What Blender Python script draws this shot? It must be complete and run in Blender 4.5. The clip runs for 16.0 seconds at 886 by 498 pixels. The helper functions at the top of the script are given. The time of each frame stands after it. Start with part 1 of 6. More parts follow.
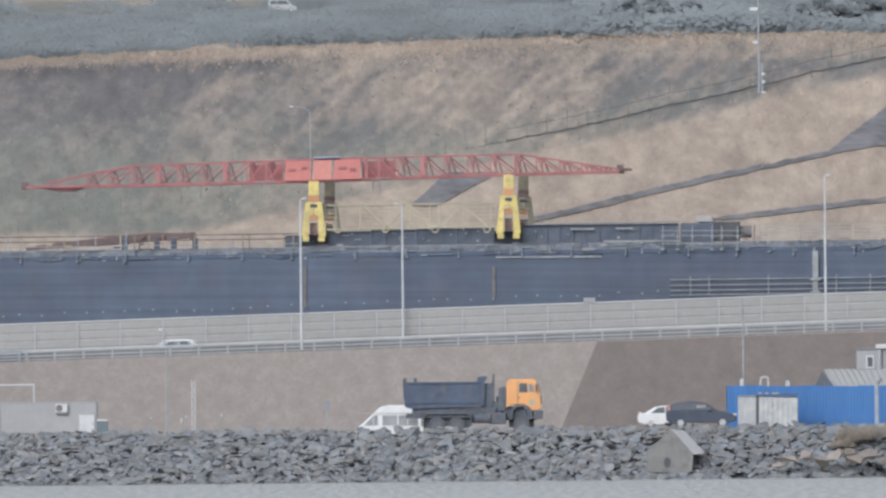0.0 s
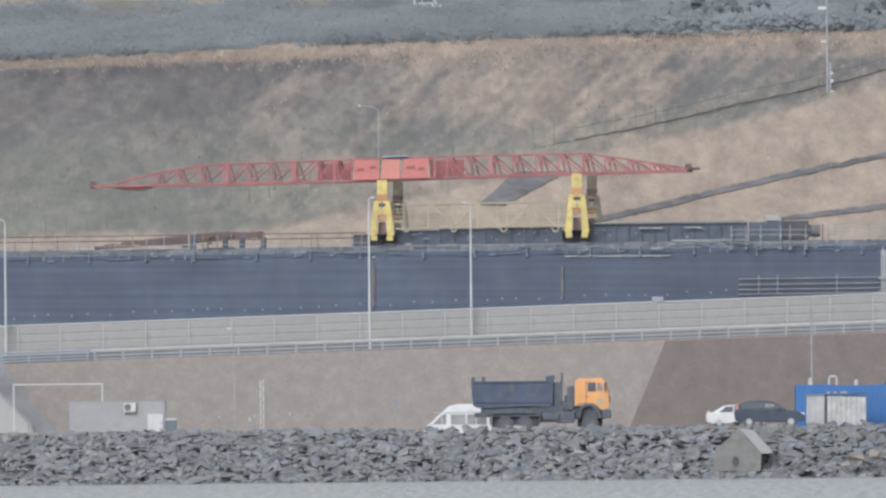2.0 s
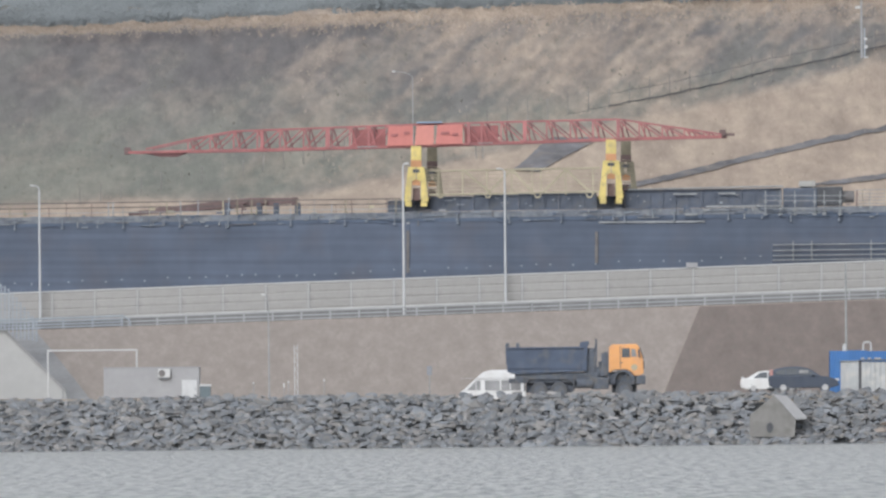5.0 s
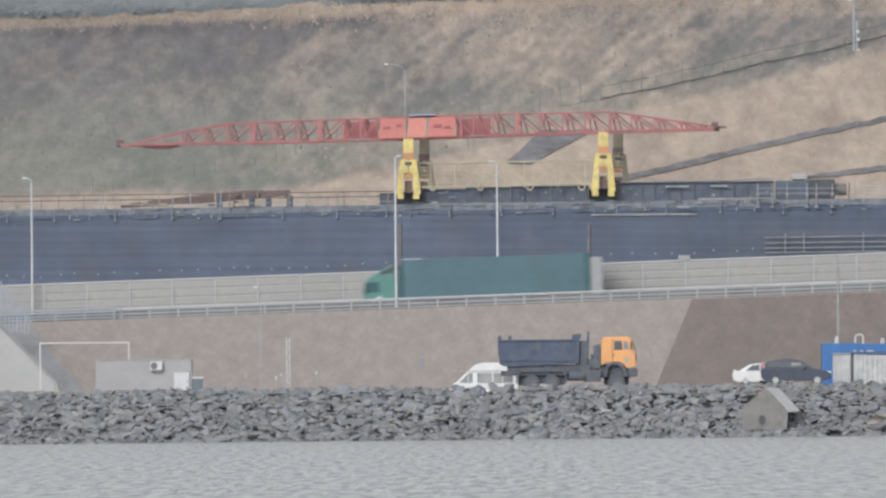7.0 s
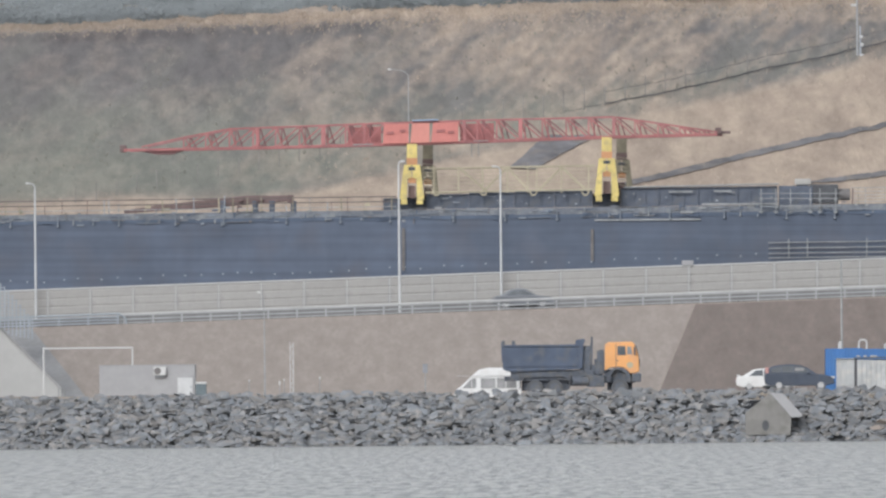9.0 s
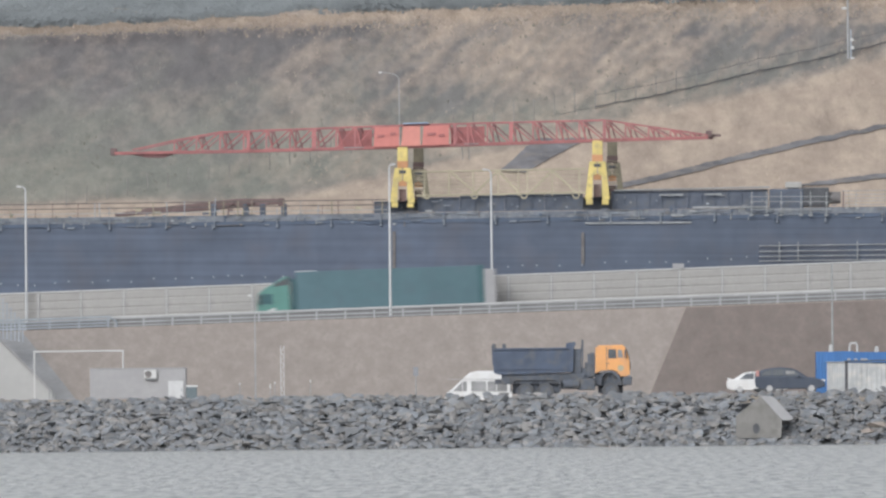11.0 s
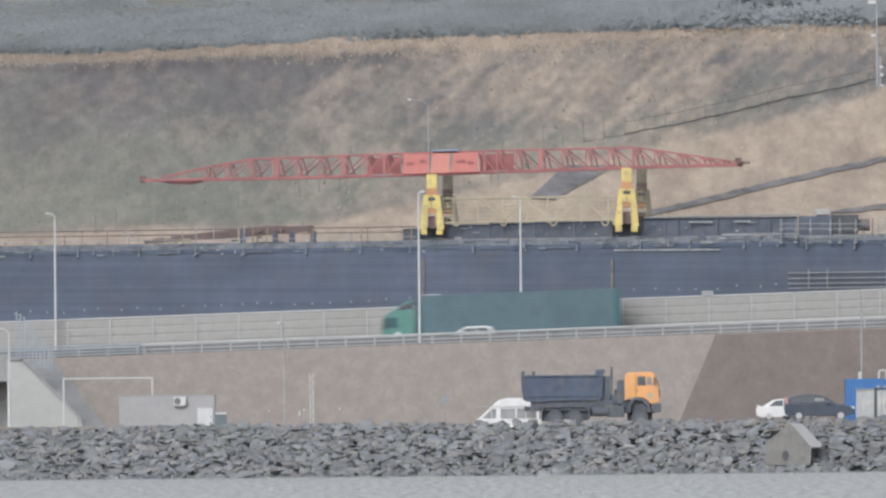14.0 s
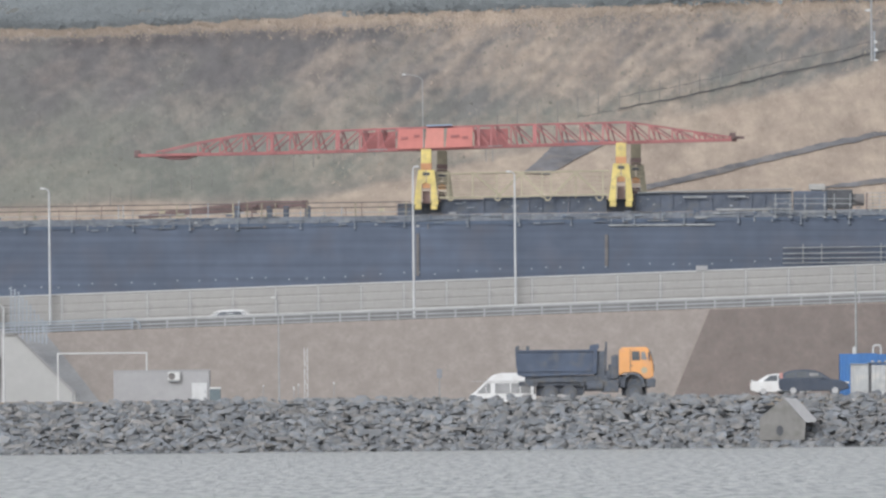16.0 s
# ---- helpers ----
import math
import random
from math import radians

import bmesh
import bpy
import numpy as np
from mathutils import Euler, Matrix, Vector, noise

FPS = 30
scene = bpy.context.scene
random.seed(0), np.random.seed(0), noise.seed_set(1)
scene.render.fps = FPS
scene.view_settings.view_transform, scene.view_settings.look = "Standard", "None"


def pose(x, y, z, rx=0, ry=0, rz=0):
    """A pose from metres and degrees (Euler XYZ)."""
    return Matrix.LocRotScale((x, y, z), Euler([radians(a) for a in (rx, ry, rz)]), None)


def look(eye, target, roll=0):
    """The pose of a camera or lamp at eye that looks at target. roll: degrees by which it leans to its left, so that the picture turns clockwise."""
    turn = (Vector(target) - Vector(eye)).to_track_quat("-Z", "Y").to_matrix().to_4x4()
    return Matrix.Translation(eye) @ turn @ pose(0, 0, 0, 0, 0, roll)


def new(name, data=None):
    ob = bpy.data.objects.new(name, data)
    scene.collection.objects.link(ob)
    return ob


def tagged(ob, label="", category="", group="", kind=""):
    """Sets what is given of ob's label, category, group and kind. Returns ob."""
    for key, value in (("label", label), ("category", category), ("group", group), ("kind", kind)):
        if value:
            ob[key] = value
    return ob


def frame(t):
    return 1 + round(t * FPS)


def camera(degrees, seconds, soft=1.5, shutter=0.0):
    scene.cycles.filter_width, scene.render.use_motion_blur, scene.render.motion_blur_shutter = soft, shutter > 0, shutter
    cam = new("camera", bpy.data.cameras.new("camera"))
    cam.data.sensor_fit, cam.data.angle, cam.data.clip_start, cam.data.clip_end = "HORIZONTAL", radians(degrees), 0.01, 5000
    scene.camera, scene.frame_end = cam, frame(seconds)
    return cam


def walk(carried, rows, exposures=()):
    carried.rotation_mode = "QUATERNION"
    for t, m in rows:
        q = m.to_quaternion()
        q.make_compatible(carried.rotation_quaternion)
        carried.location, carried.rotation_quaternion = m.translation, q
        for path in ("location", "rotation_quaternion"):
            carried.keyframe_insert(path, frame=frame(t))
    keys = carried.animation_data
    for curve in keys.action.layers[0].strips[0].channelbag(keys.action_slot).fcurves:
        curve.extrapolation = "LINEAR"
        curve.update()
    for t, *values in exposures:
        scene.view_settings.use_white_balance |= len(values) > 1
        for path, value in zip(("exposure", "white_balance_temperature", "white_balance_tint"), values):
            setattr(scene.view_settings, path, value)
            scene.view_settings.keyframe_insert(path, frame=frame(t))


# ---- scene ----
# ---- camera: it stands on the far shore and only swings ----
STEP = 0.000036          # one mark of bearing or elevation, in radians
EYE = 2.05               # height of the lens over the water
LEAN = Matrix.Translation((0, 0, EYE)) @ Matrix.Rotation(radians(0.565), 4, "Y") @ Matrix.Translation((0, 0, -EYE))   # the camera leans a little
cam = camera(2 * math.degrees(math.atan(784 * STEP)), 16.0, soft=2.5, shutter=0.5)

SWING = [(0, 0.0, 0.0), (0.5, 41.4, -15.3), (1, 78.9, -18.3), (1.5, 108.7, -13.7), (2, 121.0, -1.6),
         (2.5, 133.2, 3.1), (3, 143.9, -4.6), (3.5, 159.3, -5.4), (4, 182.2, -9.2), (4.2, 186.8, -19.9),
         (6.3, 166.9, -85.7), (6.5, 166.1, -81.9), (7, 167.7, -75.0), (7.5, 166.9, -76.5), (8, 174.6, -84.2),
         (8.5, 173.0, -81.1), (9, 173.9, -65.8), (11.5, 153.9, -56.7), (12, 153.1, -33.7), (12.5, 163.1, -11.4),
         (13, 183.8, 4.6), (13.5, 202.1, 0.8), (14, 209.1, -12.2), (14.5, 211.4, -38.3), (15, 217.5, -56.6),
         (15.5, 214.4, -52.0), (16, 199.1, -56.6)]
walk(cam, [(t, LEAN @ pose(0, 0, EYE, 90 + math.degrees((354 + dy) * STEP), 0, math.degrees(dx * STEP))) for t, dx, dy in SWING],
     exposures=[(0, 0.24, 5890, 10), (3, 0.25, 6000, 10), (9, 0.27, 6140, 10), (16, 0.27, 6100, 10)])

# ---- light: a bright overcast sky, a wide weak sun behind the camera ----
world = bpy.data.worlds.new("sky")
scene.world = world
world.use_nodes = True
wn = world.node_tree.nodes
sky = wn.new("ShaderNodeTexSky")
sky.sky_type, sky.sun_disc = "NISHITA", False
sky.sun_elevation, sky.sun_rotation = radians(33), radians(205)
sky.dust_density, sky.air_density = 3.0, 1.0
cloud = wn.new("ShaderNodeHueSaturation")        # cloud cover greys the sky
cloud.inputs["Saturation"].default_value = 0.18
world.node_tree.links.new(sky.outputs[0], cloud.inputs["Color"])
world.node_tree.links.new(cloud.outputs[0], wn["Background"].inputs[0])
wn["Background"].inputs[1].default_value = 0.125
sun = new("sun", bpy.data.lights.new("sun", "SUN"))
sun.data.energy, sun.data.angle, sun.data.color = 1.05, radians(35), (1.0, 0.965, 0.93)
sun.matrix_world = look((-40, -85, 62), (0, 0, 0))


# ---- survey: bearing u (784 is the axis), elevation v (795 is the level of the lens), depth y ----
def sx(u, y):
    return (u - 784) * STEP * y


def sz(v, y):
    return EYE + (795 - v) * STEP * y


def spot(u, v, y):
    return Vector((sx(u, y), y, sz(v, y)))


# ---- materials ----
def surface(name, colour, rough=0.7, metal=0.0, vary=0.25, grain=3.0, patch=0.25, bump=0.1, dirt=None, island=0.0, loose=0.0, depth=1.0):
    """A painted, metal or mineral surface with fine grain, larger patches, bump and an optional stain colour."""
    m = bpy.data.materials.new(name)
    m.use_nodes = True
    n, l = m.node_tree.nodes, m.node_tree.links
    b = n["Principled BSDF"]
    b.inputs["Roughness"].default_value, b.inputs["Metallic"].default_value = rough, metal
    tc = n.new("ShaderNodeMapping")               # depth below 1 draws the grain out along y, down a slope
    tc.inputs["Scale"].default_value = (1, depth, 1)
    l.new(n.new("ShaderNodeTexCoord").outputs["Object"], tc.inputs["Vector"])
    fine = n.new("ShaderNodeTexNoise")
    fine.inputs["Scale"].default_value, fine.inputs["Detail"].default_value = grain, 6
    big = n.new("ShaderNodeTexNoise")
    big.inputs["Scale"].default_value, big.inputs["Detail"].default_value = patch, 4
    for t in (fine, big):
        l.new(tc.outputs[0], t.inputs["Vector"])
    ramp = n.new("ShaderNodeMix")
    ramp.data_type = "RGBA"
    ramp.inputs["A"].default_value = (*[c * (1 - vary) for c in colour], 1)
    ramp.inputs["B"].default_value = (*[min(1, c * (1 + vary)) for c in colour], 1)
    add = n.new("ShaderNodeMath")
    add.operation = "ADD"
    add.use_clamp = True
    half = n.new("ShaderNodeMath")
    half.operation = "MULTIPLY_ADD"
    half.inputs[1].default_value, half.inputs[2].default_value = 2.0, -1.0
    l.new(big.outputs["Fac"], half.inputs[0])
    l.new(fine.outputs["Fac"], add.inputs[0])
    l.new(half.outputs[0], add.inputs[1])
    l.new(add.outputs[0], ramp.inputs["Factor"])
    out = ramp.outputs["Result"]
    if dirt:
        edge = n.new("ShaderNodeMapRange")
        edge.inputs["From Min"].default_value, edge.inputs["From Max"].default_value = 0.5, 0.68
        stain = n.new("ShaderNodeTexNoise")
        stain.inputs["Scale"].default_value, stain.inputs["Detail"].default_value = patch * 2.7, 8
        l.new(tc.outputs[0], stain.inputs["Vector"])
        l.new(stain.outputs["Fac"], edge.inputs["Value"])
        mix = n.new("ShaderNodeMix")
        mix.data_type = "RGBA"
        mix.inputs["B"].default_value = (*dirt, 1)
        l.new(edge.outputs[0], mix.inputs["Factor"])
        l.new(out, mix.inputs["A"])
        out = mix.outputs["Result"]
    if island or loose:
        pick = n.new("ShaderNodeNewGeometry") if island else n.new("ShaderNodeObjectInfo")
        hue = n.new("ShaderNodeHueSaturation")
        rng = n.new("ShaderNodeMapRange")
        k = island or loose
        rng.inputs["To Min"].default_value, rng.inputs["To Max"].default_value = 1 - k, 1 + k
        l.new(pick.outputs["Random Per Island" if island else "Random"], rng.inputs["Value"])
        l.new(rng.outputs[0], hue.inputs["Value"])
        l.new(out, hue.inputs["Color"])
        out = hue.outputs[0]
    l.new(out, b.inputs["Base Color"])
    if bump:
        bp = n.new("ShaderNodeBump")
        bp.inputs["Strength"].default_value, bp.inputs["Distance"].default_value = bump, 0.05
        l.new(fine.outputs["Fac"], bp.inputs["Height"])
        l.new(bp.outputs[0], b.inputs["Normal"])
    return m


# air haze is put into the base colours: darks are lifted, whites lowered
M = {
    "concrete": surface("concrete", (0.38, 0.37, 0.345), 0.85, 0, 0.15, 4, 0.3, 0.2, (0.38, 0.36, 0.33)),
    "panel": surface("panel", (0.335, 0.325, 0.307), 0.8, 0, 0.08, 3, 0.5, 0.1, (0.31, 0.30, 0.285), loose=0.03),
    "galvanised": surface("galvanised", (0.34, 0.348, 0.352), 0.5, 0.3, 0.15, 5, 1.0, 0.05),
    "grey_paint": surface("grey_paint", (0.30, 0.33, 0.36), 0.6, 0.1, 0.15, 5, 1.0, 0.05),
    "blue_steel": surface("blue_steel", (0.078, 0.105, 0.155), 0.55, 0, 0.25, 1.2, 0.12, 0.1, (0.07, 0.088, 0.125)),
    "dark_steel": surface("dark_steel", (0.085, 0.10, 0.132), 0.6, 0, 0.25, 2, 0.5, 0.1, (0.10, 0.108, 0.125)),
    "pale_steel": surface("pale_steel", (0.29, 0.30, 0.30), 0.6, 0.1, 0.25, 3, 0.8, 0.1),
    "rust": surface("rust", (0.165, 0.115, 0.11), 0.85, 0, 0.3, 4, 0.8, 0.2, (0.15, 0.11, 0.10)),
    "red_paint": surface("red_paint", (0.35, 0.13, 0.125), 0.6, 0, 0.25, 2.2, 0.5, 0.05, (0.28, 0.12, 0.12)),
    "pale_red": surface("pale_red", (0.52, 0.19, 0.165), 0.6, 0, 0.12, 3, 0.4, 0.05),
    # the boom's red made darker, for members on its shaded inner and far side
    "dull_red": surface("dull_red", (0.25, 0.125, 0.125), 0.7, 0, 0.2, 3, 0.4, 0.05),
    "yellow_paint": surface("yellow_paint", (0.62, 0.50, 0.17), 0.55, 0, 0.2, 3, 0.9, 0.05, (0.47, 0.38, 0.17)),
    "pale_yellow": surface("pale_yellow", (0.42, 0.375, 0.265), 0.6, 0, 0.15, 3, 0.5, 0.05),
    # on the crane this is the yellow paint darkened for the far portals
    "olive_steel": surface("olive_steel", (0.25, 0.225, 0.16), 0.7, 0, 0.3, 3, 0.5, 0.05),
    "orange": surface("orange", (0.50, 0.25, 0.12), 0.5, 0, 0.15, 3, 0.7, 0.03, (0.45, 0.24, 0.10)),
    "sky_blue": surface("sky_blue", (0.30, 0.38, 0.50), 0.6, 0, 0.15, 3, 0.7, 0.03),
    "white_paint": surface("white_paint", (0.54, 0.54, 0.53), 0.5, 0, 0.06, 3, 0.7, 0.03),
    "black": surface("black", (0.07, 0.073, 0.08), 0.6, 0, 0.3, 4, 1, 0.1),
    "gravel": surface("gravel", (0.296, 0.257, 0.228), 0.95, 0, 0.14, 3.6, 1.1, 0.8, (0.276, 0.242, 0.212), depth=0.2),
    "soil": surface("soil", (0.189, 0.157, 0.139), 0.95, 0, 0.15, 3.0, 1.0, 0.8, (0.174, 0.150, 0.132), depth=0.2),
    "asphalt": surface("asphalt", (0.06, 0.06, 0.065), 0.9, 0, 0.25, 6, 0.2, 0.3),
    "track": surface("track", (0.165, 0.16, 0.165), 0.95, 0, 0.35, 1.2, 0.3, 0.3, (0.21, 0.19, 0.175)),
    "dust": surface("dust", (0.30, 0.26, 0.21), 0.95, 0, 0.3, 1.5, 0.1, 0.4),
}


def web_material():
    """Dark blue girder paint with long level bands, squarish weathered patches and runs."""
    m = surface("girder_web", (0.080, 0.100, 0.142), 0.6, 0, 0.16, 1.0, 0.10, 0.05, (0.088, 0.098, 0.128))
    n, l = m.node_tree.nodes, m.node_tree.links
    b = n["Principled BSDF"]
    base = b.inputs["Base Color"].links[0].from_socket
    tc = n.new("ShaderNodeTexCoord")
    for scale, lo, hi in (((0.035, 1, 3.2), 0.88, 1.13), ((0.16, 1, 0.25), 0.88, 1.12), ((0.9, 1, 0.12), 0.96, 1.04)):
        mp = n.new("ShaderNodeMapping")
        mp.inputs["Scale"].default_value = scale
        l.new(tc.outputs["Object"], mp.inputs["Vector"])
        t = n.new("ShaderNodeTexNoise")
        t.inputs["Scale"].default_value, t.inputs["Detail"].default_value = 1.0, 5
        l.new(mp.outputs[0], t.inputs["Vector"])
        g = n.new("ShaderNodeMapRange")
        g.inputs["From Min"].default_value, g.inputs["From Max"].default_value = 0.35, 0.65
        g.inputs["To Min"].default_value, g.inputs["To Max"].default_value = lo, hi
        l.new(t.outputs["Fac"], g.inputs["Value"])
        h = n.new("ShaderNodeHueSaturation")
        l.new(g.outputs[0], h.inputs["Value"])
        l.new(base, h.inputs["Color"])
        base = h.outputs[0]
    l.new(base, b.inputs["Base Color"])
    return m


M["girder_web"] = web_material()
M["grey_blue"] = surface("grey_blue", (0.205, 0.23, 0.26), 0.7, 0, 0.2, 3, 0.6, 0.1)
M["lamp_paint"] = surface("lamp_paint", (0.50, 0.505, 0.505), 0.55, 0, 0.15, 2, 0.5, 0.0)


# ---- mesh tools ----
def part(name, bm, material, parent=None, label=""):
    me = bpy.data.meshes.new(name)
    bm.normal_update()
    bm.to_mesh(me)
    bm.free()
    for m in material if isinstance(material, (list, tuple)) else [material]:
        me.materials.append(m)
    ob = new(name, me)
    if parent:
        ob.parent = parent
    if label:
        ob["label"] = label
    return ob


def thing(name, at, label, category, group="", kind="", turn=(0, 0, 0)):
    ob = new(name)
    ob.empty_display_size = 0.3
    ob.matrix_basis = pose(*at, *turn)
    return tagged(ob, label, category, group, kind)


def box(bm, c, s, rot=None, bevel=0.0):
    m = Matrix.Translation(c) @ (rot or Matrix()) @ Matrix.Diagonal((*s, 1))
    vs = bmesh.ops.create_cube(bm, size=1, matrix=m)["verts"]
    if bevel:
        es = list({e for v in vs for e in v.link_edges})
        bmesh.ops.bevel(bm, geom=es, offset=bevel, segments=2, affect="EDGES", profile=0.5)
    return bm


def bar(bm, a, b, w, h=None):
    """A rectangular bar from a to b, w wide and h high."""
    a, b = Vector(a), Vector(b)
    d = b - a
    rot = d.to_track_quat("X", "Z").to_matrix().to_4x4()
    m = Matrix.Translation((a + b) / 2) @ rot @ Matrix.Diagonal((d.length, w, h or w, 1))
    bmesh.ops.create_cube(bm, size=1, matrix=m)
    return bm


def rod(bm, a, b, r1, r2=None, seg=10):
    a, b = Vector(a), Vector(b)
    d = b - a
    rot = d.to_track_quat("Z", "Y").to_matrix().to_4x4()
    bmesh.ops.create_cone(bm, cap_ends=True, segments=seg, radius1=r1, radius2=r1 if r2 is None else r2, depth=d.length,
                          matrix=Matrix.Translation((a + b) / 2) @ rot)
    return bm


def prism(bm, outline, y0, y1, bevel=0.0):
    """An outline of (x, z) points drawn out from y0 to y1."""
    a = [bm.verts.new((x, y0, z)) for x, z in outline]
    b = [bm.verts.new((x, y1, z)) for x, z in outline]
    n = len(a)
    fs = [bm.faces.new(a), bm.faces.new(b[::-1])]
    for i in range(n):
        fs.append(bm.faces.new((a[i], b[i], b[(i + 1) % n], a[(i + 1) % n])))
    bmesh.ops.recalc_face_normals(bm, faces=fs)
    if bevel:
        es = list({e for f in fs for e in f.edges})
        bmesh.ops.bevel(bm, geom=es, offset=bevel, segments=2, affect="EDGES", profile=0.5)
    return bm


def B():
    return bmesh.new()


def smooth(ob):
    for p in ob.data.polygons:
        p.use_smooth = True
    return ob


# ---- levels of the plan ----
GROUND = 3.0
RAIL_Y, WALL_Y, DECK_Y = 1070.0, 1083.0, 1100.0


def rail_z(x):
    return 9.07 + 0.0365 * max(-130, min(170, x))


def road_z(x):
    return 8.60 + 0.0365 * max(-130, min(170, x))


def ease(f):
    f = max(0.0, min(1.0, f))
    return f * f * (3 - 2 * f)


def ground_z(x, y):
    """The yard: it rises to the east and dips behind the tipper truck."""
    return GROUND + 0.42 * ease((x - 3) / 9) - 0.65 * ease((y - 1002.2) / 2.2) * ease((x + 12) / 5) * ease((3.5 - x) / 4)


def deck_z(x):
    return 15.88 + 0.0135 * x


# ---- water ----
def water_material():
    m = bpy.data.materials.new("water")
    m.use_nodes = True
    n, l = m.node_tree.nodes, m.node_tree.links
    b = n["Principled BSDF"]
    b.inputs["Base Color"].default_value = (0.50, 0.50, 0.475, 1)
    b.inputs["Roughness"].default_value = 0.3
    tc = n.new("ShaderNodeTexCoord")
    mp = n.new("ShaderNodeMapping")
    mp.inputs["Scale"].default_value = (2.0, 0.12, 1)
    l.new(tc.outputs["Object"], mp.inputs["Vector"])
    w = n.new("ShaderNodeTexNoise")
    w.inputs["Scale"].default_value, w.inputs["Detail"].default_value = 1.0, 8
    l.new(mp.outputs[0], w.inputs["Vector"])
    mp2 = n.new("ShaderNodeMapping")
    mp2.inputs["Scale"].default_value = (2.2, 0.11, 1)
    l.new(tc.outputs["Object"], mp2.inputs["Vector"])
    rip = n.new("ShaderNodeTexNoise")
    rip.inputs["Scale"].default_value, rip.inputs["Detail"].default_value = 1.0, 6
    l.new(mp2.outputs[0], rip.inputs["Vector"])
    # bright and dark glints of the ripples are mixed into the base colour
    ripple_shine = n.new("ShaderNodeMix")
    ripple_shine.data_type = "RGBA"
    ripple_shine.inputs["A"].default_value, ripple_shine.inputs["B"].default_value = (0.36, 0.358, 0.33, 1), (0.82, 0.805, 0.745, 1)
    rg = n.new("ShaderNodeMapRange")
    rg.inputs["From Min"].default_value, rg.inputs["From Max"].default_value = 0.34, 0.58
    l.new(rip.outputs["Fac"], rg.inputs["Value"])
    l.new(rg.outputs[0], ripple_shine.inputs["Factor"])
    l.new(ripple_shine.outputs["Result"], b.inputs["Base Color"])
    bp = n.new("ShaderNodeBump")
    bp.inputs["Strength"].default_value, bp.inputs["Distance"].default_value = 1.0, 3.0
    l.new(w.outputs["Fac"], bp.inputs["Height"])
    l.new(bp.outputs[0], b.inputs["Normal"])
    return m


bm = B()
NX, NY = 90, 260
grid = []
for j in range(NY + 1):
    y = -60 + 300 * (j / 20) if j < 20 else 240 + 750 * (j - 20) / (NY - 20)
    row = []
    for i in range(NX + 1):
        x = -400 + 800 * i / NX
        row.append(bm.verts.new((x, y, 0)))
    grid.append(row)
for j in range(NY):
    for i in range(NX):
        bm.faces.new((grid[j][i], grid[j][i + 1], grid[j + 1][i + 1], grid[j + 1][i]))
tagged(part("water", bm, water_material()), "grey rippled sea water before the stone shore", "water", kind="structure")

# ---- ground behind the shore ----
bm = B()
rows = []
xs = [-2500, -400, -80, *range(-40, 41, 1), 80, 400, 2500]
for y, z in ((980, -3.5), (985, -2.5), (992, 1.6), (994.6, None), (998, None), (1001, None), (1002.2, None), (1003, None), (1003.7, None), (1004.4, None), (1012, None), (1030, None),
             (1055, None), (1200, GROUND), (4900, GROUND)):
    rows.append([bm.verts.new((x, y, (ground_z(x, y) if z is None else z) - 0.00986 * max(-60, min(60, x)))) for x in xs])
for a, b in zip(rows, rows[1:]):
    for i in range(len(a) - 1):
        bm.faces.new((a[i], a[i + 1], b[i + 1], b[i]))
tagged(part("ground", bm, M["dust"]), "flat dusty tan ground behind the stone shore", "ground", kind="structure")


bm = B()
prism(bm, [(983.4, -0.85), (992.2, 2.72), (995.0, 2.90), (995.0, 2.5), (984.5, -1.6)], -90, 90)
for v in bm.verts:
    v.co.x, v.co.y = v.co.y, v.co.x
bmesh.ops.recalc_face_normals(bm, faces=bm.faces)
M["rubble"] = surface("rubble", (0.195, 0.203, 0.212), 0.95, 0, 0.3, 3.5, 0.5, 0.8, (0.17, 0.165, 0.15))
tagged(part("shore_bed", bm, M["rubble"]), "dark rubble bed under the shore stones", "shore", kind="structure")


# ---- road embankment: pale gravel slope, dark soil slope beyond a slanting edge ----
def slope(name, x0a, x1a, x0b, x1b, material, label):
    """A piece of the front slope between (x0a, x1a) at the toe and (x0b, x1b) at the crest."""
    bm = B()
    n, m = 60, 10
    g = []
    for j in range(m + 1):
        f = j / m
        r = []
        for i in range(n + 1):
            x = (x0a + (x1a - x0a) * i / n) * (1 - f) + (x0b + (x1b - x0b) * i / n) * f
            z = GROUND - 0.3 + (rail_z(x) - GROUND + 0.3) * f
            r.append(bm.verts.new((x, 1054 + 15 * f + 0.12 * noise.noise((x * 0.4, z * 0.6, 0)), z)))
        g.append(r)
    for j in range(m):
        for i in range(n):
            bm.faces.new((g[j][i], g[j][i + 1], g[j + 1][i + 1], g[j + 1][i]))
    return tagged(part(name, bm, material), label, "embankment", kind="structure")


CUT_TOE, CUT_TOP = sx(985, 1054), sx(1058, 1069)
slope("embankment_gravel", sx(-15, 1054), CUT_TOE, sx(-120, 1069), CUT_TOP, M["gravel"], "pale tan crushed-stone slope of the road embankment")
slope("embankment_soil", CUT_TOE, 170, CUT_TOP, 170, M["soil"], "dark brown bare soil slope of the road embankment")
bm = B()
prism(bm, [(-480, road_z(-480) - 2.2), (-480, road_z(-480)), (-130, road_z(-130)), (170, road_z(170)), (480, road_z(480)), (480, GROUND - 0.3), (-130, GROUND - 0.3)], 1069.0, 1084)
tagged(part("road", bm, M["asphalt"]), "grey asphalt road on top of the embankment", "road", kind="structure")
bm = B()
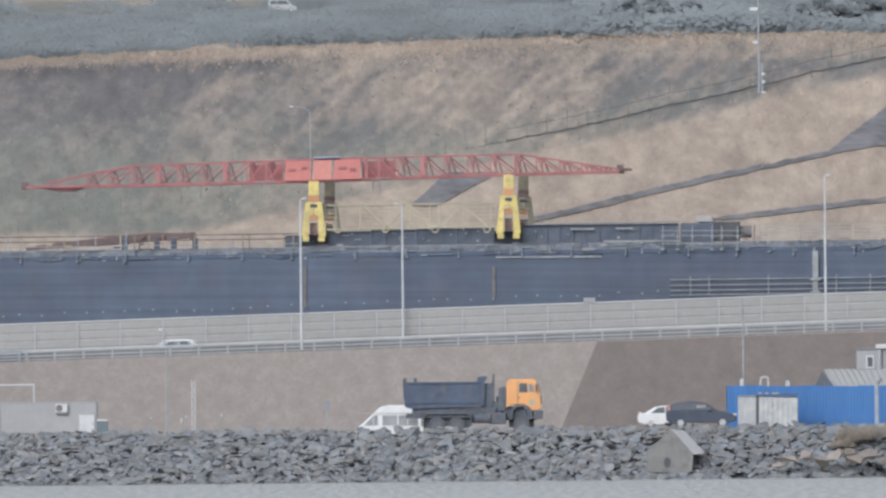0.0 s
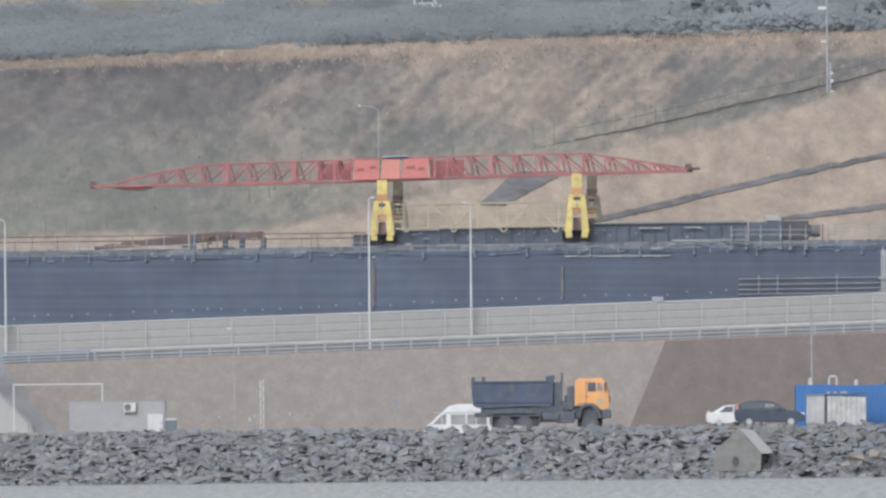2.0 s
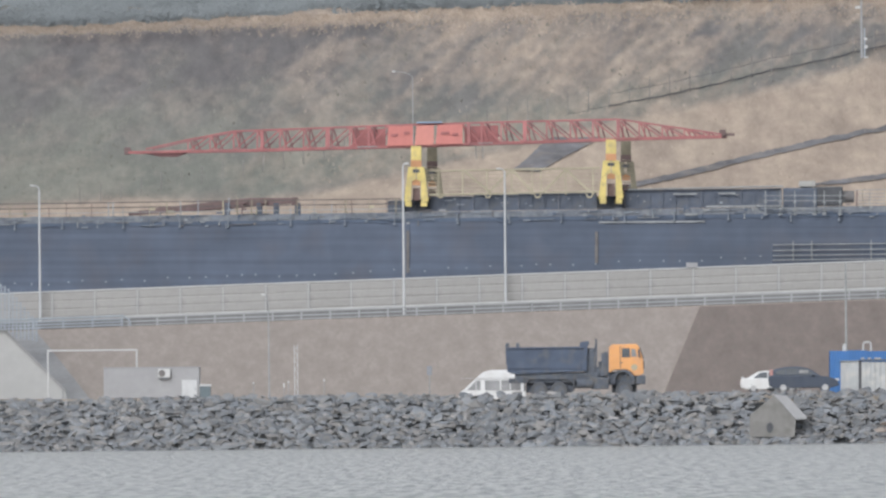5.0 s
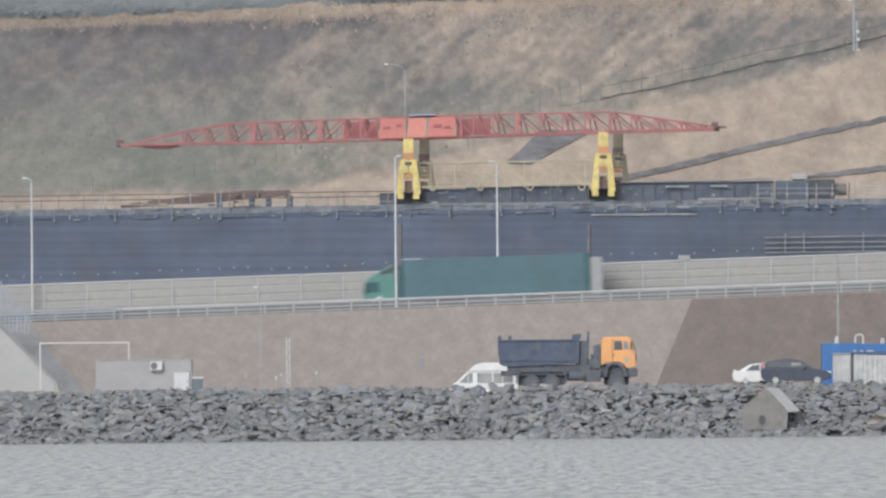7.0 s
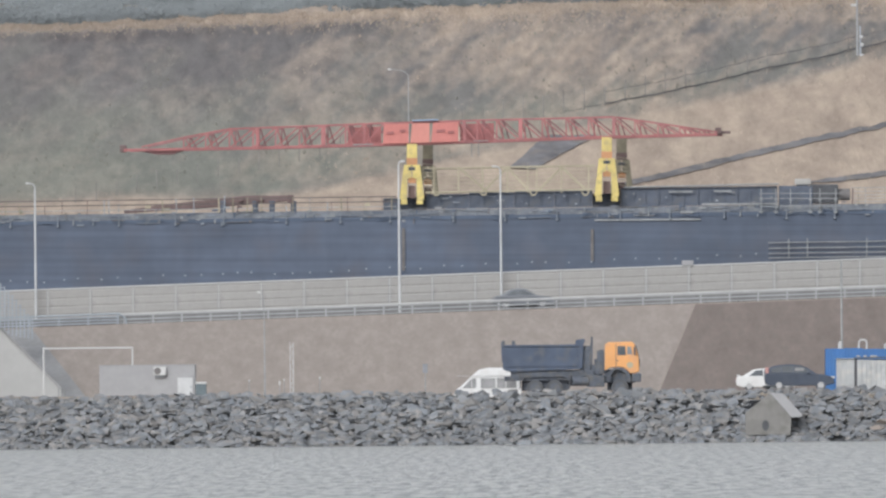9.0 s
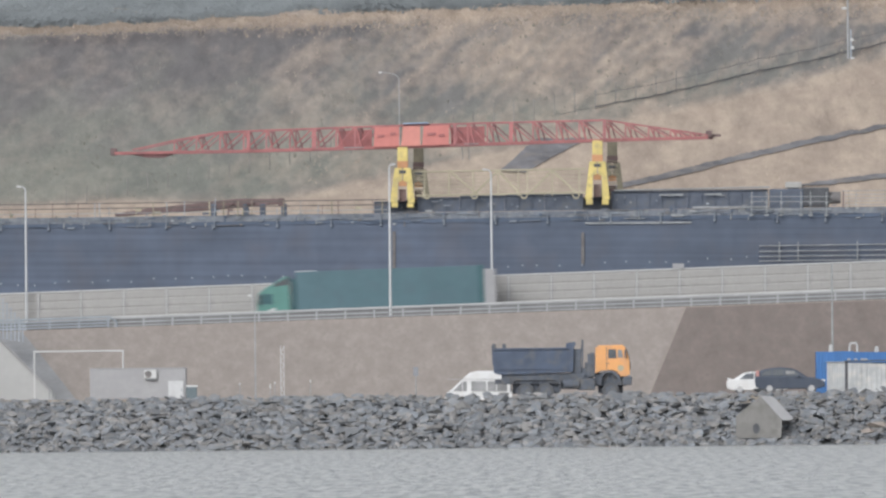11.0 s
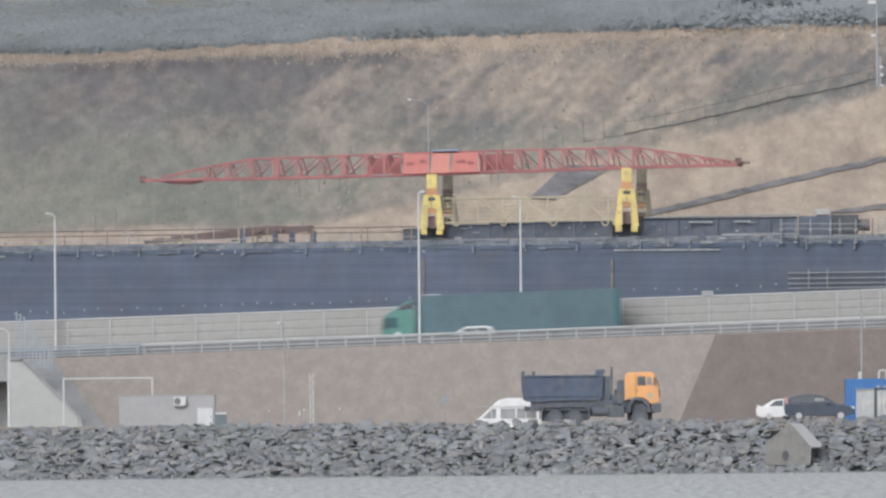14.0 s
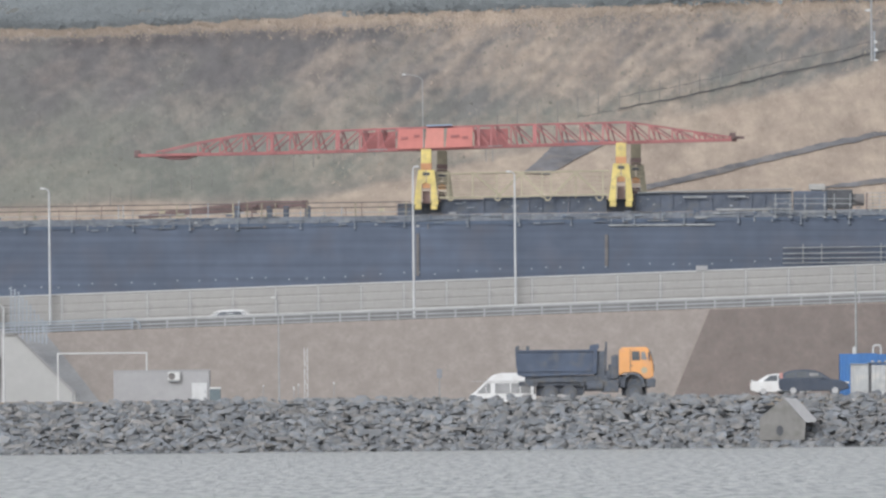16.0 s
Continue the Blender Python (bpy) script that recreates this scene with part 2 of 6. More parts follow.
prism(bm, [(-130, rail_z(-130) - 0.6), (-130, rail_z(-130)), (170, rail_z(170)), (170, rail_z(170) - 0.6)], 1068.8, 1070.8)
tagged(part("road_verge", bm, M["gravel"]), "narrow gravel verge under the guard rail", "verge", kind="structure")


# ---- guard rail ----
def guard_rail():
    x0, x1 = sx(38, RAIL_Y), 75
    t = thing("guard_rail", (0, RAIL_Y, 0), "galvanised steel guard rail along the embankment road", "guard rail")
    bm = B()
    for i in range(1):
        a, b = Vector((x0, 0, rail_z(x0) + 0.57)), Vector((x1, 0, rail_z(x1) + 0.65))
        bar(bm, a + Vector((0, -0.01, 0.03)), b + Vector((0, -0.01, 0.03)), 0.04, 0.10)
    part("beam", bm, M["galvanised"], t)
    # light along the rail's top is put in as a paler strip
    bm = B()
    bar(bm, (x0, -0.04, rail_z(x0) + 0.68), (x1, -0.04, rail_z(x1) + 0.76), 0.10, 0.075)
    part("top_edge", bm, M["lamp_paint"], t, "upper edge coloured bright, as lit from above")
    bm = B()
    bar(bm, (x0, 0, rail_z(x0) + 0.33), (x1, 0, rail_z(x1) + 0.38), 0.06, 0.09)
    part("middle_rail", bm, M["galvanised"], t)
    bm = B()
    bar(bm, (x0, 0, rail_z(x0) + 0.08), (x1, 0, rail_z(x1) + 0.10), 0.06, 0.07)
    part("lower_rail", bm, M["galvanised"], t)
    x = x0 + 0.3
    me = None
    while x < x1:
        bm = B()
        if me is None:
            box(bm, (0, 0.02, 0.28), (0.13, 0.10, 0.72))
            ob = part("post", bm, M["galvanised"], t)
            me = ob.data
        else:
            bm.free()
            ob = new("post", me)
            ob.parent = t
        ob.location = (x, 0, rail_z(x))
        x += 1.965


guard_rail()
M["median"] = surface("median", (0.17, 0.17, 0.17), 0.85, 0, 0.2, 2, 0.4, 0.2)
bm = B()
ka, kb = -130, 170
prism(bm, [(ka, road_z(ka) - 0.1), (kb, road_z(kb) - 0.1), (kb, rail_z(kb) + 0.05), (ka, rail_z(ka) + 0.05)], 1070.8, 1074.6)
tagged(part("road_near_lane", bm, M["asphalt"]), "raised near carriageway of grey asphalt", "road", kind="structure")
bm = B()
prism(bm, [(ka, road_z(ka) - 0.1), (kb, road_z(kb) - 0.1), (kb, rail_z(kb) + 0.60), (ka, rail_z(ka) + 0.56)], 1074.6, 1074.95)
tagged(part("road_median", bm, M["median"]), "pale concrete median barrier between the carriageways", "barrier", kind="structure")


def bridge_parapet():
    x0, x1 = -75, sx(37, RAIL_Y)
    t = thing("bridge_parapet", (0, RAIL_Y - 0.3, 0), "grey painted steel parapet with four rails", "railing")
    for k in range(4):
        bm = B()
        h = 0.12 + 0.2 * k
        rod(bm, (x0, 0, rail_z(x0) + h), (x1, 0, rail_z(x1) + h), 0.05 if k < 3 else 0.07, seg=8)
        if k == 3:
            rod(bm, (x1, 0, rail_z(x1) + h), (x1 + 0.45, 0, rail_z(x1) + 0.4), 0.06, seg=8)
            rod(bm, (x1 + 0.45, 0, rail_z(x1) + 0.4), (x1 + 0.5, 0, rail_z(x1) - 0.1), 0.06, seg=8)
        part("rail", bm, M["grey_paint"], t)
    x = x1 - 0.1
    while x > x0:
        bm = B()
        box(bm, (x, 0.03, rail_z(x) + 0.3), (0.12, 0.1, 0.9))
        part("post", bm, M["grey_paint"], t)
        x -= 2.0


bridge_parapet()


# ---- noise barrier ----
def wall_top(x):
    return 11.75 + 0.0372 * x


M["pale_post"] = surface("pale_post", (0.39, 0.382, 0.37), 0.8, 0, 0.1, 3, 0.5, 0.1)


def noise_barrier():
    t = thing("noise_barrier", (0, WALL_Y, 0), "pale grey ribbed concrete noise barrier behind the road", "noise barrier", kind="structure")
    W = 2.95
    x = sx(-14, WALL_Y) - 14 * W
    pm = qm = None
    for i in range(48):
        z = wall_top(x + W / 2)
        if pm is None:
            bm = B()
            H = 3.4
            prof = [(0.0, 0)]
            for k in range(6):
                zb = (k + 1) * H / 6
                prof += [(0.0, zb - 0.16), (0.028, zb - 0.13), (0.028, zb - 0.03), (0.0, zb)]
            v0 = [bm.verts.new((-W / 2 + 0.09, p[0] - 0.10, p[1] - H)) for p in prof]
            v1 = [bm.verts.new((W / 2 - 0.09, p[0] - 0.10, p[1] - H + 0.0372 * W)) for p in prof]
            for a in range(len(prof) - 1):
                bm.faces.new((v0[a], v1[a], v1[a + 1], v0[a + 1]))
            b0 = [bm.verts.new((v.co.x, 0.12, v.co.z)) for v in (v0[0], v1[0], v1[-1], v0[-1])]
            bm.faces.new(b0[::-1])
            bm.faces.new((v0[-1], v1[-1], b0[2], b0[3]))
            pan = part("panel", bm, M["panel"], t)
            pm = pan.data
            bm = B()
            box(bm, (0, -0.06, -1.68), (0.15, 0.22, 3.5))
            pos = part("post", bm, M["pale_post"], t)
            qm = pos.data
            bm = B()
            prism(bm, [(-W / 2, -0.02), (W / 2, -0.02 + 0.0372 * W), (W / 2, 0.06 + 0.0372 * W), (-W / 2, 0.06)], -0.13, 0.16)
            cap = part("coping", bm, M["white_paint"], t)
            cm = cap.data
        else:
            pan, pos, cap = new("panel", pm), new("post", qm), new("coping", cm)
            for o in (pan, pos, cap):
                o.parent = t
        zl = wall_top(x)
        pan.location, pos.location, cap.location = (x + W / 2, 0, zl), (x, 0, zl), (x + W / 2, 0, zl)
        x += W


noise_barrier()


# ---- hillside ----
def ridge(u):
    pts = [(-900, 118), (-300, 112), (0, 106), (250, 94), (500, 82), (900, 68), (1150, 58), (1568, 57), (2500, 62)]
    for (a, va), (b, vb) in zip(pts, pts[1:]):
        if u <= b:
            return va + (vb - va) * (u - a) / (b - a)
    return 62


def field_edge(u):
    pts = [(-900, 445), (-115, 424), (40, 412), (200, 420), (340, 409), (560, 362), (760, 310), (950, 268), (1130, 230), (1568, 128), (2500, -50)]
    for (a, va), (b, vb) in zip(pts, pts[1:]):
        if u <= b:
            return va + (vb - va) * (u - a) / (b - a)
    return -50


HILL_FOOT, HILL_TOP = 1150.0, 1215.0


def hill(u, v):
    """A point on the hillside seen at bearing u and elevation v."""
    f = (500 - v) / (500 - ridge(u))
    y = HILL_FOOT + (HILL_TOP - HILL_FOOT) * f
    return spot(u, v, y)


def gully(u, v):
    """Folds that run down the slope on the skew, about -1 to 1."""
    a = u + 1.05 * v
    return noise.noise((a * 0.011, v * 0.0035, 2)) * 1.1 + 0.6 * noise.noise((a * 0.03, v * 0.010, 6))


def on_hill(u, v):
    """The same point with the hillside's folds."""
    f = (500 - v) / (500 - ridge(u))
    p = hill(u, v)
    amp = 0.9 * math.sin(math.pi * min(1, f * 1.05)) + 0.25
    p.y -= amp * 1.3 * noise.noise((u * 0.006, v * 0.010, 3)) + amp * 0.5 * noise.noise((u * 0.02, v * 0.03, 7))
    p.y -= (0.25 + 0.35 * max(0, min(1, (u - 200) / 450))) * gully(u, v) * max(0, min(1, (field_edge(u) - v) / 50)) * max(0, min(1, (v - ridge(u)) / 30))
    p.z += 0.25 * noise.noise((u * 0.03, v * 0.05, 1)) * f
    return p


def hill_material():
    m = bpy.data.materials.new("hill_grass")
    m.use_nodes = True
    n, l = m.node_tree.nodes, m.node_tree.links
    b = n["Principled BSDF"]
    b.inputs["Roughness"].default_value = 0.95
    tc = n.new("ShaderNodeMapping")
    tc.inputs["Scale"].default_value = (1, 0.18, 1)
    l.new(n.new("ShaderNodeTexCoord").outputs["Object"], tc.inputs["Vector"])

    def nz(scale, detail, rough=0.6):
        t = n.new("ShaderNodeTexNoise")
        t.inputs["Scale"].default_value, t.inputs["Detail"].default_value, t.inputs["Roughness"].default_value = scale, detail, rough
        l.new(tc.outputs[0], t.inputs["Vector"])
        return t.outputs["Fac"]

    def mix(f, a, b2):
        x = n.new("ShaderNodeMix")
        x.data_type = "RGBA"
        for k, val in (("Factor", f), ("A", a), ("B", b2)):
            if isinstance(val, tuple):
                x.inputs[k].default_value = (*val, 1)
            else:
                l.new(val, x.inputs[k])
        return x.outputs["Result"]

    def span(f, lo, hi):
        r = n.new("ShaderNodeMapRange")
        r.inputs["From Min"].default_value, r.inputs["From Max"].default_value = lo, hi
        l.new(f, r.inputs["Value"])
        return r.outputs[0]

    dry, green, bare = (n.new("ShaderNodeAttribute") for k in range(3))
    dry.attribute_name, green.attribute_name, bare.attribute_name = "dry", "green", "bare"
    add = n.new("ShaderNodeMath")
    add.operation = "ADD"
    l.new(dry.outputs["Fac"], add.inputs[0])
    wob = n.new("ShaderNodeMath")
    wob.operation = "MULTIPLY_ADD"
    wob.inputs[1].default_value, wob.inputs[2].default_value = 0.65, -0.325
    l.new(nz(0.45, 8, 0.65), wob.inputs[0])
    l.new(wob.outputs[0], add.inputs[1])
    brown = mix(span(nz(0.08, 6), 0.42, 0.62), (0.158, 0.148, 0.144), (0.200, 0.187, 0.178))
    olive = mix(span(nz(0.12, 6), 0.4, 0.6), (0.206, 0.208, 0.178), (0.252, 0.248, 0.208))
    low = mix(bare.outputs["Fac"], mix(green.outputs["Fac"], brown, olive), (0.122, 0.110, 0.108))
    straw = mix(span(nz(0.25, 6), 0.4, 0.62), (0.370, 0.297, 0.236), (0.468, 0.380, 0.298))
    col = mix(span(add.outputs[0], 0.08, 0.80), low, straw)
    speck = mix(span(nz(0.9, 8, 0.75), 0.36, 0.66), (0.80, 0.80, 0.80), (1.12, 1.12, 1.12))
    mul = n.new("ShaderNodeMix")
    mul.data_type, mul.blend_type = "RGBA", "MULTIPLY"
    mul.inputs["Factor"].default_value = 0.85
    l.new(col, mul.inputs["A"])
    l.new(speck, mul.inputs["B"])
    l.new(mul.outputs["Result"], b.inputs["Base Color"])
    bp = n.new("ShaderNodeBump")
    bp.inputs["Strength"].default_value, bp.inputs["Distance"].default_value = 0.6, 0.35
    l.new(nz(1.1, 8, 0.7), bp.inputs["Height"])
    l.new(bp.outputs[0], b.inputs["Normal"])
    return m


def bell(x, c, w):
    return math.exp(-((x - c) / w) ** 2)


def build_hill():
    bm = B()
    la, lg, lb = (bm.verts.layers.float.new(k) for k in ("dry", "green", "bare"))
    us = [-900 + 6 * i for i in range(568)]
    ROWS, BACK = 110, 26
    g = []
    for j in range(ROWS + BACK + 1):
        r = []
        for u in us:
            rv = ridge(u)
            if j <= ROWS:
                f = j / ROWS
                v = 500 + (rv - 500) * f
                p = on_hill(u, v)
                e = field_edge(u)
                low = 1 / (1 + math.exp(-(v - e) / 5.0))
                top = math.exp(-((v - rv - 4) / (12.0 + 12 * max(0, min(1, (u - 100) / 500)))) ** 2) * (0.7 + 0.25 * max(0, min(1, (u - 100) / 300)))
                fold = gully(u, v)
                east = max(0.0, min(1, (u - 180) / 420))
                mid = (0.06 + 0.42 * east + (0.04 + 0.12 * east) * fold - 0.40 * bell(u, 660, 150) * bell(v, 245, 38) - 0.34 * ease((u - 980) / 260) * ease((v - rv - 38) / 20)) * (1 - low)
                a = u + 1.1 * v
                tuft = 1.2 * noise.noise((a * 0.014, v * 0.009, 21)) + 0.8 * noise.noise((a * 0.045, v * 0.030, 22)) + 0.6 * noise.noise((u * 0.09, v * 0.08, 23))
                strata = noise.noise((u * 0.004, (v + 0.21 * u) * 0.07, 24)) + 0.7 * noise.noise((u * 0.010, (v + 0.23 * u) * 0.16, 25))
                scar = 0.8 * bell(v - rv, 30, 16) * (bell(u, 60, 190) + 0.7 * bell(u, 360, 90))
                blot = (0.08 + 0.30 * east) * tuft * (1 - low) + 0.16 * strata * low
                soil = bell(v - rv, 26, 11) * (bell(u, 20, 230) + 0.8 * bell(u, 400, 90)) * (1 + 0.5 * noise.noise((u * 0.02, v * 0.05, 41)))
                d = max(0.82 * low + 0.1, top * (1 - 0.5 * bell(v - rv, 30, 14)), mid - scar) + blot
                grn = 0.75 * max(0.0, min(1, (v - 180) / 130)) * (1 - low) + 0.4 * bell(v - e, -35, 30) - 0.2 * fold + 0.35 * noise.noise((u * 0.012, v * 0.02, 31))
            else:
                q = (j - ROWS) / BACK
                y = HILL_TOP + (2900 - HILL_TOP) * q ** 1.6
                p = spot(u, rv + (-25 - rv) * q ** 0.9 + 4 * bell(q, 0.02, 0.05), y)
                p.z += 1.0 * noise.noise((u * 0.01, j * 0.7, 5))
                d, grn, soil = (0.75 if j - ROWS < 2 else 0.12 + 0.5 * ease((q - 0.66) / 0.08)), 0.7, 0.0
            vt = bm.verts.new(p)
            vt[la], vt[lg], vt[lb] = max(0, d), max(0, min(1, grn)), max(0, min(1, soil))
            r.append(vt)
        g.append(r)
    for j in range(len(g) - 1):
        for i in range(len(us) - 1):
            bm.faces.new((g[j][i], g[j][i + 1], g[j + 1][i + 1], g[j + 1][i]))
    ob = tagged(part("hillside", bm, hill_material()), "hillside of dry straw grass and olive scrub under a ridge", "hill", kind="structure")
    return smooth(ob)


hillside = build_hill()


def track(name, edge_a, edge_b, label, material):
    """A worn strip on the hillside between two edges of (bearing, elevation) points."""
    def along(edge, f):
        q = f * (len(edge) - 1)
        k = min(int(q), len(edge) - 2)
        q -= k
        return [edge[k][c] * (1 - q) + edge[k + 1][c] * q for c in (0, 1)]
    bm = B()
    rows = []
    n, m = 160, 6
    for i in range(n + 1):
        a, b = along(edge_a, i / n), along(edge_b, i / n)
        wob = [1.6 * noise.noise((c[0] * 0.05, k, 4)) + 1.6 * noise.noise((c[0] * 0.21, k, 5)) for c, k in ((a, 0), (b, 8))]
        row = []
        for j in range(m + 1):
            g = j / m
            p = on_hill(a[0] * (1 - g) + b[0] * g, (a[1] + wob[0]) * (1 - g) + (b[1] + wob[1]) * g)
            p += Vector((0, -0.12, 0.05))
            row.append(bm.verts.new(p))
        rows.append(row)
    for r, q in zip(rows, rows[1:]):
        for j in range(m):
            bm.faces.new((r[j], q[j], q[j + 1], r[j + 1]))
    bmesh.ops.recalc_face_normals(bm, faces=bm.faces)
    return tagged(part(name, bm, material), label, "track", kind="structure")


track("road_hill_1", [(900, 396), (1000, 372), (1150, 336), (1300, 302), (1480, 266), (1640, 236)], [(900, 403), (1000, 383), (1150, 346), (1300, 311), (1480, 273), (1640, 244)],
      "grey service track climbing the dry hillside", M["track"])
track("road_hill_2", [(1240, 390), (1330, 377), (1568, 349), (1700, 334)], [(1240, 393), (1330, 386), (1568, 359), (1700, 346)], "grey lower service track on the dry hillside", M["track"])
track("road_hill_3", [(1466, 268), (1500, 240), (1568, 192), (1680, 125)], [(1475, 271), (1510, 266), (1568, 260), (1680, 240)], "wide grey paved apron on the dry hillside", M["track"])
track("road_hill_4", [(725, 366), (741, 351), (775, 321), (795, 306)], [(775, 366), (799, 351), (865, 316), (885, 306)], "grey paved ramp crossing the dry hillside", M["track"])


# ---- bridge girders under assembly ----
def girder(name, x0, x1, label, ribs=0):
    t = thing(name, (0, DECK_Y, 0), label, "bridge girder")
    bm = B()
    prism(bm, [(x0, deck_z(x0) - 6.2), (x1, deck_z(x1) - 6.2), (x1, deck_z(x1) - 0.25), (x0, deck_z(x0) - 0.25)], 0.0, 0.5)
    part("web", bm, M["girder_web"], t)
    bm = B()
    prism(bm, [(x0, deck_z(x0) - 0.25), (x1, deck_z(x1) - 0.25), (x1, deck_z(x1)), (x0, deck_z(x0))], -0.05, 6)
    part("flange", bm, M["blue_steel"], t)
    return t


girder("bridge_girder", -75, sx(1185.9, DECK_Y), "deep dark-blue painted steel bridge girder on concrete piers")


# ---- gantry crane: red truss boom on two yellow portals ----
CS = STEP * DECK_Y


def boom_z(v):
    return sz(v, DECK_Y)


M["bright_red"] = surface("bright_red", (0.58, 0.24, 0.20), 0.6, 0, 0.12, 3, 0.4, 0.05)


def gantry_crane():
    t = thing("gantry_crane", (sx(555, DECK_Y), DECK_Y + 3, deck_z(sx(555, DECK_Y))), "red lattice boom gantry crane on yellow portal legs", "crane")
    ox, oz = t.location.x, t.location.z

    def q(u, v, dy=0.0):
        return Vector((sx(u, DECK_Y) - ox, dy, sz(v, DECK_Y) - oz))

    low = [(44, 331), (280, 327), (540, 320), (900, 308), (1096, 303)]
    top = [(75, 325), (150, 308), (231, 293), (370, 288), (500, 283), (700, 277), (911, 272), (1096, 299)]

    def at(line, u):
        for (a, va), (b, vb) in zip(line, line[1:]):
            if u <= b:
                return va + (vb - va) * (u - a) / (b - a)
        return line[-1][1]

    near_q = q
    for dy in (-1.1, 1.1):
        # the far truss has its shade put into a darker red
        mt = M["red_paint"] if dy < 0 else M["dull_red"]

        def q(u, v, d=0.0, shift=10 if dy > 0 else 0):
            return near_q(u + shift, v, d)

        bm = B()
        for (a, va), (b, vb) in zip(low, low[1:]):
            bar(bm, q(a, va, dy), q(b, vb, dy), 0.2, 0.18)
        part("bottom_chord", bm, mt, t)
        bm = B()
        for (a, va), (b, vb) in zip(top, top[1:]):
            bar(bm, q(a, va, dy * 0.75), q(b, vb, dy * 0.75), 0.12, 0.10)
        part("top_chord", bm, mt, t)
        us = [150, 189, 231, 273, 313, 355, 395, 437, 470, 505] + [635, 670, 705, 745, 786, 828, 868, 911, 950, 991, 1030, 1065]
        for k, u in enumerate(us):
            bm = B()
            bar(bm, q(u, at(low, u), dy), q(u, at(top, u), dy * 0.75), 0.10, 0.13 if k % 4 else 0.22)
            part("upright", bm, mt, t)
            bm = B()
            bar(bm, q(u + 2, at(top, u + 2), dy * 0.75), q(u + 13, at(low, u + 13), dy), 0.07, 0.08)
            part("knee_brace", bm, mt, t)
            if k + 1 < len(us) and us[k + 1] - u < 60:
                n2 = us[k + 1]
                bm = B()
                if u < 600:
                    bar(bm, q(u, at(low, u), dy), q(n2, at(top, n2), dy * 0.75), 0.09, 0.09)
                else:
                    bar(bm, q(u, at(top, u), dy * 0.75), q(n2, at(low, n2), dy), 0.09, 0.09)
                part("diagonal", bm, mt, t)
    q = near_q
    for u in (273, 391, 505, 640, 740, 905):
        bm = B()
        bar(bm, q(u + 8, at(low, u), -1.1), q(u + 8, at(top, u), -0.8), 0.2, 0.34)
        part("splice_frame", bm, M["red_paint"], t)
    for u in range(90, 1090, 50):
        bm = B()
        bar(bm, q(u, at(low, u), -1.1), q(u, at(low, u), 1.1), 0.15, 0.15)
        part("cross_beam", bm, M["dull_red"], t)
    for a, b, mat in ((503, 549, "pale_red"), (552, 586, "bright_red"), (589, 637, "pale_red")):
        bm = B()
        prism(bm, [(q(a, 0).x, q(a, at(low, a) - 1).z), (q(b, 0).x, q(b, at(low, b) - 1).z), (q(b, 0).x, q(b, at(top, b) + 2).z),
                   (q(a + 3, 0).x, q(a, at(top, a) + 2).z)], -1.35 - (a == 554) * 0.1, -1.25)
        part("plate", bm, M[mat], t, "bright red cover plate")
    for u, w, d in ((516, 0.5, 6), (538, 0.4, 3), (606, 0.6, 5), (624, 0.4, 8)):
        bm = B()
        box(bm, q(u, at(top, u) + 12 + d, -1.4), (w, 0.06, 0.18), Matrix.Rotation(radians(-4), 4, "Y"))
        part("patch_plate", bm, M["red_paint"], t)
    bm = B()
    bar(bm, q(450, at(low, 450) - 1, -1.22), q(486, at(low, 486) - 1, -1.22), 0.05, 0.07)
    bar(bm, q(664, at(low, 664) - 1, -1.22), q(690, at(low, 690) - 1, -1.22), 0.05, 0.06)
    part("edge_strip", bm, M["pale_steel"], t, "pale strip on the bottom chord")
    for u in (660, 672):
        bm = B()
        bar(bm, q(u, at(low, u), 0.4), q(u + 1, at(low, u) + 26, 0.4), 0.05)
        part("hanger_rod", bm, M["pale_steel"], t)
    for a, b in ((440, 500), (640, 700)):
        bm = B()
        prism(bm, [(q(a, 0).x, q(a, at(low, a) - 2).z), (q(b, 0).x, q(b, at(low, b) - 2).z), (q(b, 0).x, q(b, at(top, b) + 5).z),
                   (q(a, 0).x, q(a, at(top, a) + 5).z)], 0.9, 1.0)
        part("back_plate", bm, M["red_paint"], t)
    bm = B()
    box(bm, q(578, 278, -0.3), (1.8, 2.0, 0.10), Matrix.Rotation(radians(-1.6), 4, "Y"), 0.03)
    part("roof_sheet", bm, M["sky_blue"], t, "pale blue sheet on top of the boom")
    for u, v in ((42, 328), (1098, 297)):
        bm = B()
        box(bm, q(u, v, 0), (0.45, 1.2, 0.5), None, 0.06)
        box(bm, q(u + 10, v + 2, 0), (0.9, 0.4, 0.18), None, 0.03)
        part("end_stop", bm, M["rust"], t)
    bm = B()
    prism(bm, [(q(70, 0).x, q(70, 332).z), (q(150, 0).x, q(150, 331).z), (q(130, 0).x, q(130, 338).z), (q(100, 0).x, q(100, 338).z)], -1.0, 1.0)
    part("hoist_trolley", bm, M["dull_red"], t)
